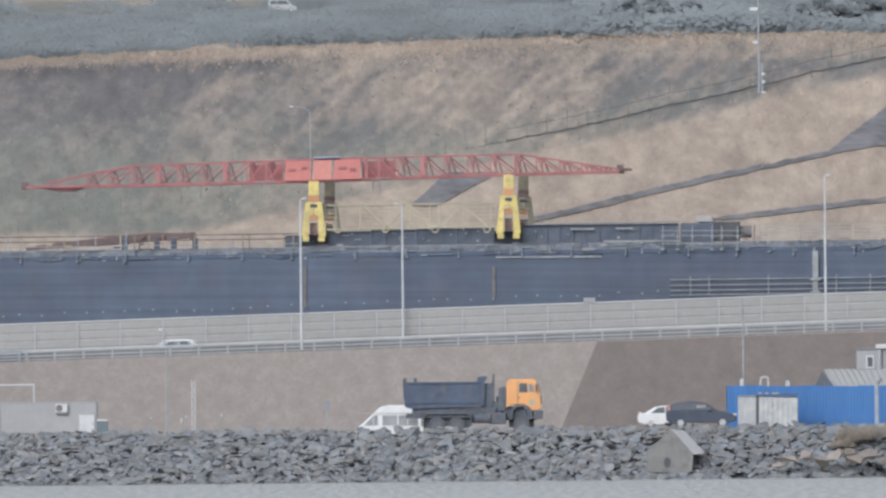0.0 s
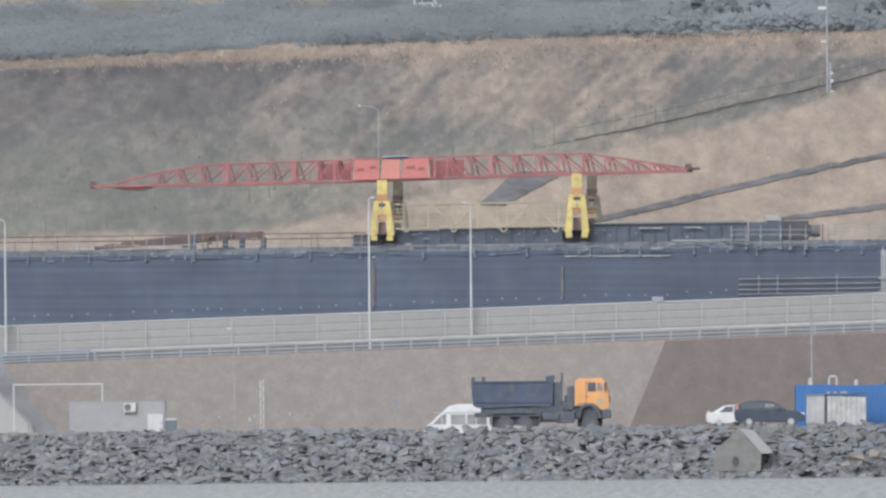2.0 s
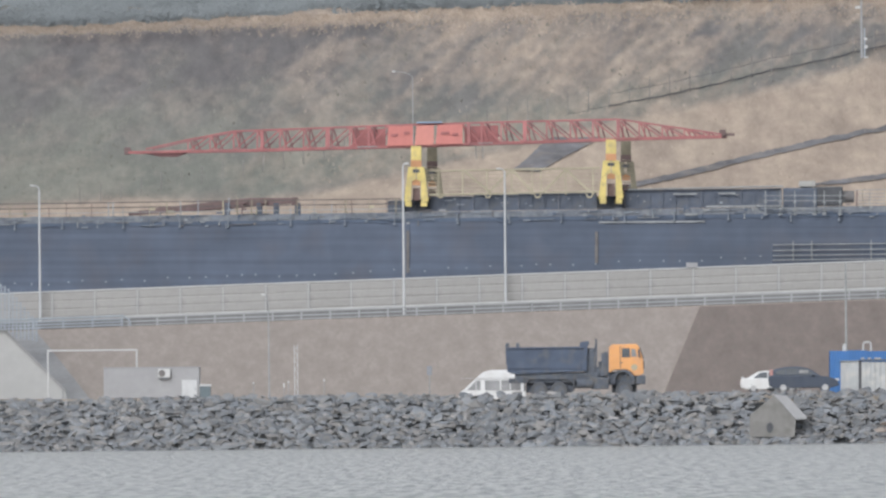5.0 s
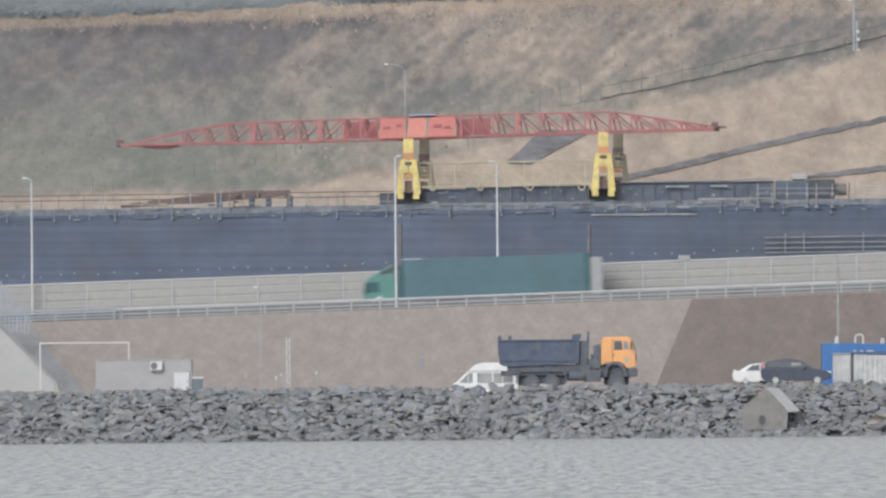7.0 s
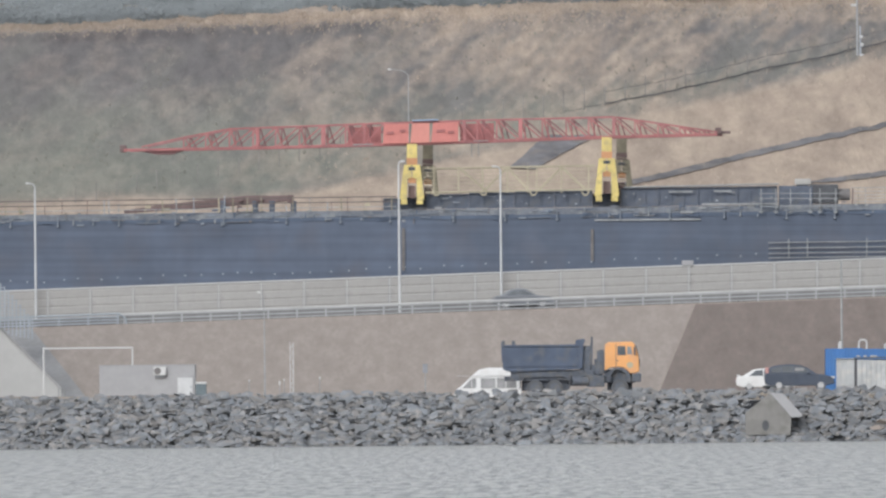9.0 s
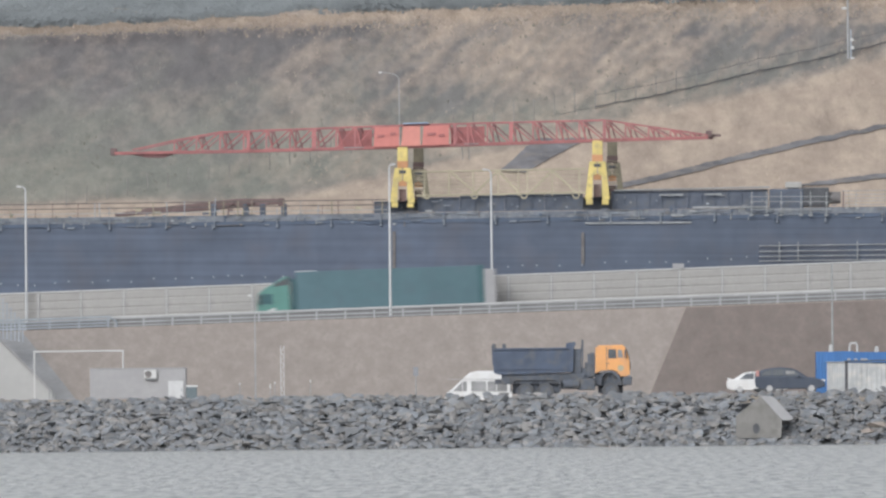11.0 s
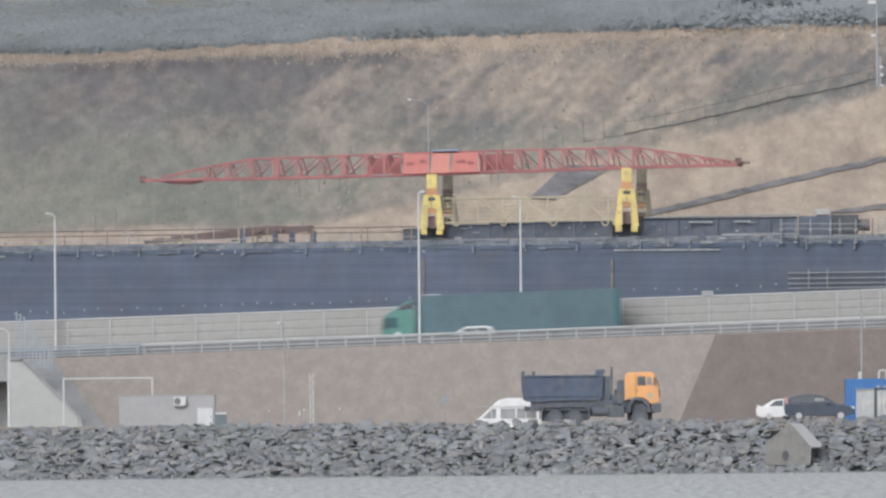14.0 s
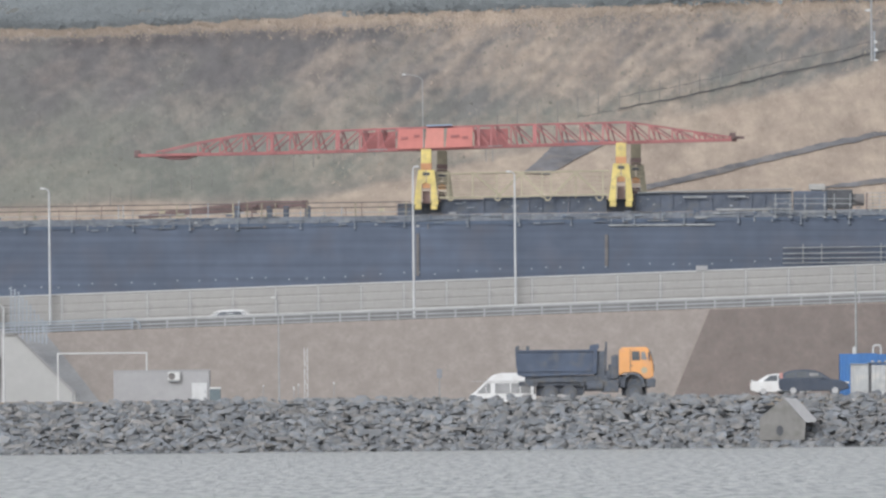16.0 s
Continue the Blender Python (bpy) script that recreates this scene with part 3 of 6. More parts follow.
    # portals, near and far side; the far side's shade and haze are put into duller colours
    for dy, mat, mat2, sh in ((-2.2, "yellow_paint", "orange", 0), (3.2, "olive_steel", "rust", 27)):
        for cu, base in ((555, 427), (900, 422)):
            c = cu + sh
            tv = at(low, cu) + 1
            b = base
            bm = B()
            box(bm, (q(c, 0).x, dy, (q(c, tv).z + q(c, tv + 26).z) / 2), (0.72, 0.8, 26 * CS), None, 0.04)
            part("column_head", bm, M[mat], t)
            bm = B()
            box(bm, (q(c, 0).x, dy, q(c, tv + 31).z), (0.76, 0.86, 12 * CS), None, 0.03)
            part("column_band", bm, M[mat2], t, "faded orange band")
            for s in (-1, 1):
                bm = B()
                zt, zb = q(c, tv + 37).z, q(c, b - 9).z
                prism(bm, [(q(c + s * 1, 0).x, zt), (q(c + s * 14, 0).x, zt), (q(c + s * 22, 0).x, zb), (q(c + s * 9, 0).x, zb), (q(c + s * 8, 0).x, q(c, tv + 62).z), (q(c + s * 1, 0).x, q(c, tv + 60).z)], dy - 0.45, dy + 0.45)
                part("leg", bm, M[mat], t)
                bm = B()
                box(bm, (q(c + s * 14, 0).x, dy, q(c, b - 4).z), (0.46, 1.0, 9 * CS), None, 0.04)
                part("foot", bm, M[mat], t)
            bm = B()
            box(bm, (q(c, 0).x, dy - 0.46, q(c, tv + 44).z), (0.48, 0.06, 0.22))
            part("name_plate", bm, M["black"], t)
            bm = B()
            box(bm, (q(c, 0).x, dy, q(c, tv + 64).z), (0.55, 0.7, 11 * CS), None, 0.03)
            part("drive_box", bm, M["orange"], t, "orange drive housing")
            bm = B()
            box(bm, (q(c, 0).x, dy + 0.2, (q(c, tv + 69).z + q(c, b - 5).z) / 2), (0.5, 0.3, 22 * CS))
            part("ladder_well", bm, M["rust"], t)
    for cu in (555, 900):
        for k in range(9):
            v = at(low, cu) + 36 + k * 8
            bm = B()
            bar(bm, q(cu + 20, v, -1.5), q(cu + 36, v, 2.0), 0.08, 0.05)
            part("stair_tread", bm, M["pale_yellow"], t)
    # tie frame between the portals
    for dy in (-2.4, 2.8):
        for v in (361, 368, 375, 382, 389, 396, 403):
            bm = B()
            bar(bm, q(578, v + 3, dy), q(880, v - 3, dy), 0.025, 0.025 if v not in (361, 403) else 0.07)
            part("tie_rail", bm, M["pale_yellow"], t)
        for u in (594, 637, 680, 724, 760, 776, 820, 868):
            bm = B()
            bar(bm, q(u, 360, dy), q(u, 407, dy), 0.07, 0.07)
            part("tie_post", bm, M["pale_yellow"], t)
        for a, b in ((637, 690), (724, 680), (724, 765), (820, 776), (820, 868)):
            bm = B()
            bar(bm, q(a, 361, dy), q(b, 405, dy), 0.08, 0.08)
            part("tie_brace", bm, M["pale_yellow"], t)
        for u in (598, 682, 770, 862):
            bm = B()
            bar(bm, q(u - 7, 404, dy), q(u - 2, 412, dy), 0.08)
            bar(bm, q(u + 7, 404, dy), q(u + 2, 412, dy), 0.08)
            bar(bm, q(u - 3, 411, dy), q(u + 3, 411, dy), 0.1)
            part("bracket", bm, M["pale_yellow"], t)


gantry_crane()
# ---- right-hand girder, piers, deck edge and railings ----
girder("bridge_girder", sx(1186, DECK_Y), 75, "dark-blue steel bridge girder with pale pipes along its web")


M["chassis_grey"] = surface("weathered_plate", (0.165, 0.155, 0.15), 0.8, 0, 0.3, 3, 0.6, 0.1)


def girder_fittings():
    t = thing("service_pipe_rack", (0, DECK_Y - 0.22, 0), "pale pipes clamped along the dark girder web", "pipes")
    for v in (493, 503, 512, 520):
        x0, x1 = sx(1186, DECK_Y), 70
        dz = sz(v, DECK_Y) - deck_z(sx(1400, DECK_Y))
        bm = B()
        rod(bm, (x0, 0, deck_z(x0) + dz), (x1, 0, deck_z(x1) + dz), 0.036, seg=8)
        part("pipe", bm, M["pale_steel"], t)
    for u in (1222, 1255, 1360, 1480, 1540, 1640):
        bm = B()
        x = sx(u, DECK_Y)
        box(bm, (x, 0.1, deck_z(x) - 2.6), (0.07, 0.25, 1.3))
        part("clamp", bm, M["pale_steel"], t)
    t = thing("girder_stanchion", (sx(1443, DECK_Y), DECK_Y - 0.35, sz(520, DECK_Y) - 1.5), "pale steel stanchion plate on the dark girder", "stanchion")
    bm = B()
    box(bm, (0, 0.2, 2.3), (0.42, 0.3, 4.4), None, 0.03)
    part("plate", bm, M["pale_steel"], t)
    for z in (1.6, 2.5):
        bm = B()
        box(bm, (0, 0.1, z), (0.75, 0.4, 0.14))
        part("clamp", bm, M["pale_steel"], t)
    for u, v0, v1, mat in ((540, 470, 545, "chassis_grey"), (874, 472, 528, "chassis_grey")):
        x = sx(u, DECK_Y)
        bm = B()
        box(bm, (x, DECK_Y - 0.06 , (sz(v0, DECK_Y) + sz(v1, DECK_Y)) / 2), (0.22, 0.12, (v1 - v0) * CS), None, 0.02)
        tagged(part("splice_plate", bm, M[mat]), "weathered splice plate on a dark girder joint", "plate")


girder_fittings()


def pier(x):
    bm = B()
    box(bm, (0, 3, (deck_z(x) - 6.2 + GROUND) / 2 - GROUND), (3.0, 5.0, deck_z(x) - 6.2 - GROUND), None, 0.15)
    ob = part("bridge_pier", bm, M["concrete"])
    ob.location = (x, DECK_Y, GROUND)
    return tagged(ob, "square concrete pier under the blue girder", "pier", "bridge piers")


for u in (-400, 540, 874, 1443):
    pier(sx(u, DECK_Y))

M["deck_edge"] = surface("deck_edge", (0.165, 0.18, 0.205), 0.8, 0, 0.3, 2.5, 0.6, 0.1, (0.24, 0.25, 0.255))
bm = B()
prism(bm, [(-75, deck_z(-75)), (75, deck_z(75)), (75, deck_z(75) + 0.45), (-75, deck_z(-75) + 0.45)], -0.07, 7.0)
deck = part("bridge_deck", bm, M["deck_edge"])
deck.location = (0, DECK_Y, 0)
tagged(deck, "grey concrete deck slab on the blue girders", "bridge deck", kind="structure")


def bolt_row():
    """Pale clamp heads near the foot of the girder and hanging brackets under the deck."""
    bm = B()
    box(bm, (0, 0, 0), (0.10, 0.10, 0.10), None, 0.015)
    first = part("clamp_head", bm, M["grey_paint"])
    me = first.data
    t = thing("clamp_row", (0, DECK_Y - 0.06, 0), "row of small pale clamps low on the blue girder", "clamps")
    first.parent = t
    u, k = -300, 0
    while u < 1180:
        x = sx(u, DECK_Y)
        z = sz(560 - 0.0363 * u, DECK_Y) + 0.10 * math.sin(u)
        o = first if k == 0 else new("clamp_head", me)
        o.parent = t
        o.location = (x, 0, z)
        u += 33 + 9 * math.sin(u * 1.7)
        k += 1
    t = thing("scaffold_bracket_row", (0, DECK_Y - 0.20, 0), "pale steel brackets hanging from the deck edge", "brackets")
    me = None
    for i in range(19):
        u = -260 + 98 * i + 8 * math.sin(i * 2.2)
        x = sx(u, DECK_Y)
        if me is None:
            bm = B()
            box(bm, (0, 0, 0.12), (0.07, 0.07, 0.65))
            box(bm, (0, 0, -0.22), (0.16, 0.07, 0.10))
            box(bm, (0, 0.1, -0.24), (0.12, 0.2, 0.08))
            o = part("bracket", bm, M["grey_blue"], t)
            me = o.data
        else:
            o = new("bracket", me)
            o.parent = t
        o.location = (x, 0, deck_z(x) - (0.15 if u < 1150 else 0.3))


bolt_row()


def edge_formwork():
    """Planks, clamps, blocks and straps crowding the edge of the deck."""
    rnd = random.Random(77)
    t = thing("edge_formwork", (0, DECK_Y - 0.10, 0), "cluttered weathered formwork and clamps along the deck edge", "formwork")
    mats = ("blue_steel", "deck_edge", "grey_blue", "deck_edge", "grey_blue", "chassis_grey", "blue_steel", "pale_steel")
    shapes = []
    for w, h in ((0.35, 0.07), (0.8, 0.05), (0.09, 0.26), (0.22, 0.14), (0.07, 0.4), (1.5, 0.045), (0.5, 0.12)):
        for mt in mats:
            bm = B()
            box(bm, (0, 0, 0), (w, 0.07, h), None, 0.01)
            shapes.append((part("piece", bm, M[mt], t), w))
    used = set()
    for i in range(295):
        k = rnd.randrange(len(shapes))
        first = shapes[k][0]
        o = first if k not in used else new("piece", first.data)
        used.add(k)
        o.parent = t
        x = rnd.uniform(-48, 34)
        o.location = (x, -0.02 * rnd.random(), deck_z(x) + rnd.choice((rnd.uniform(-0.35, 0.1), rnd.uniform(-0.1, 0.5), rnd.uniform(0.1, 0.6))))
        o.rotation_euler = (0, rnd.gauss(-0.013, 0.02), 0)
    for k, (o, w) in enumerate(shapes):
        if k not in used:
            bpy.data.objects.remove(o)


edge_formwork()


# lifted a little for haze, like the other dark colours
M["rail_dark"] = surface("rail_dark", (0.12, 0.10, 0.095), 0.8, 0, 0.3, 2, 0.5, 0.1)


def deck_railing(u0, u1, rails, label, gap=0.9, seed=0):
    rnd = random.Random(seed)
    x0, x1 = sx(u0, DECK_Y), sx(u1, DECK_Y)
    t = thing("deck_railing", (x0, DECK_Y - 0.2, deck_z(x0) + 0.45), label, "railing")
    L = x1 - x0
    g = 0.0135
    for h in rails:
        bm = B()
        bar(bm, (0, 0, h), (L, 0, h + g * L), 0.05, 0.05 if len(rails) > 3 or h == rails[0] else 0.08)
        part("rail", bm, M["pale_steel" if len(rails) > 3 or h == rails[0] else "rail_dark"], t)
    x = 0.1
    while x < L:
        bm = B()
        top = rails[-1] + 0.03 if rnd.random() < 0.6 else rnd.uniform(0.35, rails[-1] + 0.25)
        bar(bm, (x, 0, g * x - 0.02), (x + rnd.gauss(0, 0.03), 0, g * x + top), rnd.choice((0.045, 0.055, 0.08)))
        if rnd.random() < 0.18:
            w = rnd.uniform(0.15, 0.6)
            box(bm, (x + w / 2, 0.02, g * x + rnd.uniform(0.12, 0.5)), (w, 0.05, rnd.uniform(0.06, 0.25)))
        part("post", bm, M[rnd.choice(["pale_steel", "olive_steel", "pale_yellow", "olive_steel", "rust", "grey_paint"])], t)
        x += gap * rnd.choice((0.3, 0.4, 0.6, 0.9, 1.1, 1.6))


deck_railing(-300, 528, (0.25, 0.6, 0.95), "weathered pale steel railing along the deck edge", 1.1, 3)
deck_railing(1332, 1850, (0.16, 0.4, 0.62, 0.86, 1.12), "pale timber and steel railing along the deck edge", 1.5, 5)


def steel_segment(u0, u1, v0, seed, dy=1.4, rows=2):
    """A stacked dark girder segment with ribs, seen from its side."""
    rnd = random.Random(seed)
    x0, x1 = sx(u0, DECK_Y), sx(u1, DECK_Y)
    zb = deck_z((x0 + x1) / 2) + 0.45
    H = sz(v0, DECK_Y) - zb
    L = x1 - x0
    t = thing("steel_segment", (x0, DECK_Y + dy, zb), "dark blue-black ribbed steel segment stored on the deck", "steel segment", "segments on the deck", turn=(0, -0.77, 0))
    bm = B()
    box(bm, (L / 2, 1.0, H / 2), (L + 0.06, 1.8, H - 0.1), None, 0.02)
    part("body", bm, M["dark_steel"], t)
    for z in (0.06, H - 0.06):
        bm = B()
        box(bm, (L / 2, 0.05, z), (L, 0.2, 0.07))
        part("flange", bm, M["dark_steel"], t)
    n = max(2, int(L / 0.8))
    for i in range(n + 1):
        bm = B()
        box(bm, (i * L / n, 0.06, H / 2), (0.07, 0.12, H - 0.1))
        part("rib", bm, M["dark_steel"], t)
    for i in range(int(L * 1.3)):
        bm = B()
        w = rnd.choice((0.08, 0.12, 0.2, 0.5))
        box(bm, (rnd.uniform(0.3, L - 0.3), -0.13, rnd.uniform(0.15, H - 0.15)), (w, 0.05, rnd.uniform(0.03, 0.10)))
        part("tag_plate", bm, M[rnd.choice(("pale_steel", "grey_paint", "grey_paint"))], t)


for i, (a, b, v) in enumerate(((582, 655, 409), (657, 735, 406), (737, 806, 404), (808, 874, 403), (926, 990, 398), (992, 1060, 397), (1062, 1130, 396), (1132, 1202, 395), (505, 530, 416))):
    steel_segment(a, b, v, i)
steel_segment(876, 924, 408, 20, 2.0)
steel_segment(532, 580, 414, 21, 2.0)
bm = B()
x0, x1 = sx(930, DECK_Y), sx(1205, DECK_Y)
prism(bm, [(x0, sz(398, DECK_Y)), (x1, sz(392, DECK_Y)), (x1, sz(390, DECK_Y)), (x0, sz(396, DECK_Y))], DECK_Y + 1.2, DECK_Y + 3.4)
tagged(part("cover_plank", bm, M["pale_steel"]), "long pale plank on the stored dark segments", "plank")
for a, b, v in ((1068, 1205, 427), (878, 1066, 455), (1010, 1052, 405), (1090, 1120, 404)):
    bm = B()
    x0, x1 = sx(a, DECK_Y), sx(b, DECK_Y)
    box(bm, ((x0 + x1) / 2, (DECK_Y - 0.05 if v > 440 else DECK_Y - 0.12) if v > 420 else DECK_Y + 1.2, sz(v, DECK_Y)), (x1 - x0, 0.12, 0.11), Matrix.Rotation(radians(-0.4), 4, "Y"))
    tagged(part("deck_batten", bm, M["pale_steel"]), "pale steel batten fixed along the dark steelwork", "batten")


def deck_machine():
    x0 = sx(1205, DECK_Y)
    t = thing("deck_machine", (x0, DECK_Y + 0.6, deck_z(x0) + 0.45), "dark hydraulic jacking machine with pale fittings on the deck", "machine")
    s = CS
    for a, b, z0, z1, mt, d in ((0, 60, 0, 1.35, "dark_steel", 1.8), (55, 105, 0.1, 1.45, "black", 1.6), (28, 57, 1.42, 1.85, "pale_steel", 1.2), (32, 52, 1.3, 1.45, "dark_steel", 0.8)):
        bm = B()
        box(bm, ((a + b) / 2 * s, 0.9, (z0 + z1) / 2), ((b - a) * s, d, z1 - z0), None, 0.06)
        part("cabinet" if mt == "pale_steel" else "block", bm, M["concrete" if mt == "pale_steel" else mt], t)
    bm = B()
    rod(bm, (104 * s, 0.9, 0.75), (126 * s, 0.9, 0.75), 0.42, seg=16)
    part("drum", bm, M["chassis_grey"], t, "weathered dark cable drum")
    for k, u in enumerate((-32, -6, 20, 55, 72, 100)):
        bm = B()
        bar(bm, (u * s, -0.98, -0.6), (u * s, -0.98, 1.15), 0.055)
        box(bm, (u * s, -0.98, 0.35), (0.22, 0.14, 0.07))
        box(bm, (u * s, -0.98, -0.5), (0.3, 0.14, 0.09))
        part("jack_post", bm, M["pale_steel"], t)
    for z in (-0.1, 0.45, 0.8):
        bm = B()
        bar(bm, (-35 * s, -0.98, z), (110 * s, -0.98, z), 0.04)
        part("jack_rail", bm, M["pale_steel"], t)


deck_machine()


def spare_boom():
    x0 = sx(45, DECK_Y)
    t = thing("spare_boom_section", (x0, DECK_Y + 1.0, deck_z(x0) + 0.45), "rust-red tapered boom section lying on the deck", "boom section")
    s = CS
    bm = B()
    prism(bm, [(0, 0.05), (180 * s, 0.52), (300 * s, 0.95), (300 * s, 1.30), (215 * s, 1.28), (60 * s, 0.62), (0, 0.25)], 0, 1.2, 0.04)
    part("box_beam", bm, M["rust"], t)
    for u in (295, 205, 240):
        bm = B()
        box(bm, (u * s, 0.5, 1.05 if u == 295 else 0.95), (0.45, 1.5, 0.55 if u == 295 else 0.25), None, 0.05)
        part("lug", bm, M["rust"], t)
    for u in (175, 232, 262, 300):
        bm = B()
        box(bm, (u * s, 0.5, 0.45), (0.4, 1.3, 0.95), None, 0.04)
        part("trestle", bm, M["dark_steel"], t)


spare_boom()


# ---- street lamps and masts ----


def street_lamp(u, y, top_v, base_z, reach, rise=0.86, r=0.11, label="tall galvanised street lamp with a curved arm", mat="galvanised"):
    x, zt = sx(u, y), sz(top_v, y)
    H = zt - base_z
    t = thing("street_lamp", (x, y, base_z), label, "street lamp", "street lamps")
    bm = B()
    rod(bm, (0, 0, 0), (0, 0, H - rise - 0.04), r, r * 0.6, 12)
    part("pole", bm, M[mat], t)
    bm = B()
    last = Vector((0, 0, H - rise - 0.06))
    for k in range(1, 7):
        a = k / 6 * math.pi / 2
        p = Vector((reach * (1 - math.cos(a)), 0.0, H - rise - 0.06 + rise * math.sin(a)))
        rod(bm, last, p, r * 0.45, seg=8)
        last = p
    part("arm", bm, M[mat], t)
    bm = B()
    s = 1 if reach > 0 else -1
    hs = 0.6 if r > 0.08 else 0.5
    box(bm, last + Vector((s * 0.18 * hs, 0, 0.0)), (0.5 * hs, 0.26 * hs, 0.13), Matrix.Rotation(radians(-6 * s), 4, "Y"), 0.04)
    part("lamp_head", bm, M["white_paint"], t, "pale lamp head")
    bm = B()
    rod(bm, (0, 0, -0.05), (0, 0, 0.35), r * 1.5, seg=12)
    part("base", bm, M[mat], t)
    return t


for u, y, v, reach in ((534, 1071.6, 350, 0.16), (1462, 1071.6, 308, 0.16), (714, 1082.2, 359, -0.32), (-110, 1082.2, 389, -0.36), (2150, 1071.6, 290, 0.16)):
    street_lamp(u, y, v, road_z(sx(u, y)), reach, 0.3, r=0.095, mat="lamp_paint")
street_lamp(-192, 1050, 592, GROUND, -0.6, 0.45, r=0.085, label="short pale street lamp beside the underpass", mat="lamp_paint")
street_lamp(551, 1170, 187, hill(551, 430).z - 0.6, -1.3, 0.5, r=0.05, label="slender galvanised street lamp on the hillside")
street_lamp(295, 1040, 582, GROUND, -0.25, 0.9, r=0.055, label="thin pale lamp post at the embankment foot")


def pole(u, y, v, label, r=0.09, mat="galvanised"):
    x = sx(u, y)
    t = thing("utility_pole", (x, y, GROUND), label, "pole")
    H = sz(v, y) - GROUND
    bm = B()
    rod(bm, (0, 0, 0), (0, 0, H), r, r * 0.7, 10)
    part("shaft", bm, M[mat], t)
    bm = B()
    rod(bm, (0, 0, 0), (0, 0, 0.3), r * 1.6, seg=10)
    part("base", bm, M[mat], t)


pole(1317, 1036, 526, "slim weathered grey pole behind the blue fence", 0.085, "pale_steel")


def lattice_mast():
    y = 1030
    t = thing("lattice_mast", (sx(343, y), y, GROUND), "short white lattice mast at the embankment foot", "mast")
    H = sz(672, y) - GROUND
    for dx in (-0.11, 0.11):
        bm = B()
        bar(bm, (dx, 0, 0), (dx, 0, H), 0.038)
        part("leg", bm, M["lamp_paint"], t)
    z, s = 0.2, 1
    while z < H - 0.25:
        bm = B()
        bar(bm, (-0.11 * s, 0, z), (0.11 * s, 0, z + 0.3), 0.032)
        part("lacing", bm, M["lamp_paint"], t)
        z, s = z + 0.3, -s


lattice_mast()


def hill_mast():
    p = on_hill(1344, 165)
    t = thing("camera_mast", p - Vector((0, 0, 0.6)), "tall pale mast with lamps and boxes on the hillside", "mast")
    H = sz(-60, p.y) - p.z
    bm = B()
    rod(bm, (0, 0, 0), (0.0, 0, H), 0.09, 0.06, 10)
    part("pole", bm, M["galvanised"], t)
    k = STEP * p.y
    for du, v, w, h in ((-6, 62, 0.55, 0.22), (7, 118, 0.35, 0.25), (8, 132, 0.3, 0.28), (8, 153, 0.42, 0.42), (-8, 3, 0.9, 0.3)):
        bm = B()
        box(bm, (du * k, -0.1, (165 - v) * k), (w * 0.7, 0.3, h * 0.8), None, 0.03)
        part("equipment_box", bm, M["white_paint"], t)
    bm = B()
    bar(bm, (5 * k, -0.05, 8 * k), (5 * k, -0.05, 66 * k), 0.12)
    part("conduit", bm, M["grey_paint"], t)


hill_mast()


def fence_v(u):
    pts = [(-300, 470), (39, 410), (363, 350), (780, 272), (1009, 230), (1409, 138), (1568, 103), (1750, 60)]
    for (a, va), (b, vb) in zip(pts, pts[1:]):
        if u <= b:
            return va + (vb - va) * (u - a) / (b - a)
    return 60


M["weathered_post"] = surface("weathered_post", (0.20, 0.19, 0.18), 0.9, 0, 0.3, 5, 1, 0.2)


def hill_fence():
    t = thing("hill_fence", hill(-40, fence_v(-40)), "grey post and wire fence along the hillside", "fence")
    o = t.location.copy()
    last = None
    mt = M["weathered_post"]
    for i in range(50):
        u = -40 + 36 * i
        p = on_hill(u, fence_v(u)) - o + Vector((0, -0.3, 0.05))
        h = 1.55 + 0.15 * math.sin(i * 2.1)
        bm = B()
        bar(bm, p - Vector((0, 0, 0.6)), p + Vector((0.04 * math.sin(i), 0, h - 0.4 * (u < 500))), 0.065)
        part("post", bm, mt, t)
        if last is not None:
            for hh, w in ((0.95, 0.035), (0.06, 0.08)):
                if hh > 0.5 and u < 900:
                    continue
                if hh < 0.5 and u < 900:
                    hh, w = -0.75 * max(0, min(1, (900 - u) / 300)) + 0.06, 0.03
                bm = B()
                mid = (last + p) / 2 + Vector((0, 0, hh - 0.06))
                bar(bm, last + Vector((0, 0, hh)), mid, w)
                bar(bm, mid, p + Vector((0, 0, hh)), w)
                part("cable", bm, M["black"], t)
        last = p


hill_fence()

# ---- underpass abutment ----
M["pale_concrete"] = surface("pale_concrete", (0.385, 0.384, 0.375), 0.85, 0, 0.08, 2, 0.3, 0.1, (0.37, 0.37, 0.36))
M["grey_slab"] = surface("grey_slab", (0.275, 0.275, 0.275), 0.9, 0, 0.2, 2.5, 0.25, 0.2, (0.25, 0.245, 0.24))
slope("embankment_concrete", sx(-95, 1054), sx(-15, 1054), sx(-230, 1069), sx(-120, 1069), M["grey_slab"], "stained grey concrete-faced slope beside the underpass")
y = 1053.0
bm = B()
prism(bm, [(sx(-196, y), GROUND - 0.3), (sx(-60, y), GROUND - 0.3), (sx(-64, y), sz(757, y)), (sx(-171, y), sz(650, y)), (sx(-196, y), sz(650, y))], 1052.2, 1053.0)
tagged(part("wing_wall", bm, M["pale_concrete"]), "white concrete wing wall of the underpass", "wall", kind="structure")
bm = B()
bar(bm, Vector((sx(-64, y), 1052.5, sz(755, y))), Vector((sx(-171, y), 1052.5, sz(648, y))), 0.9, 0.16)
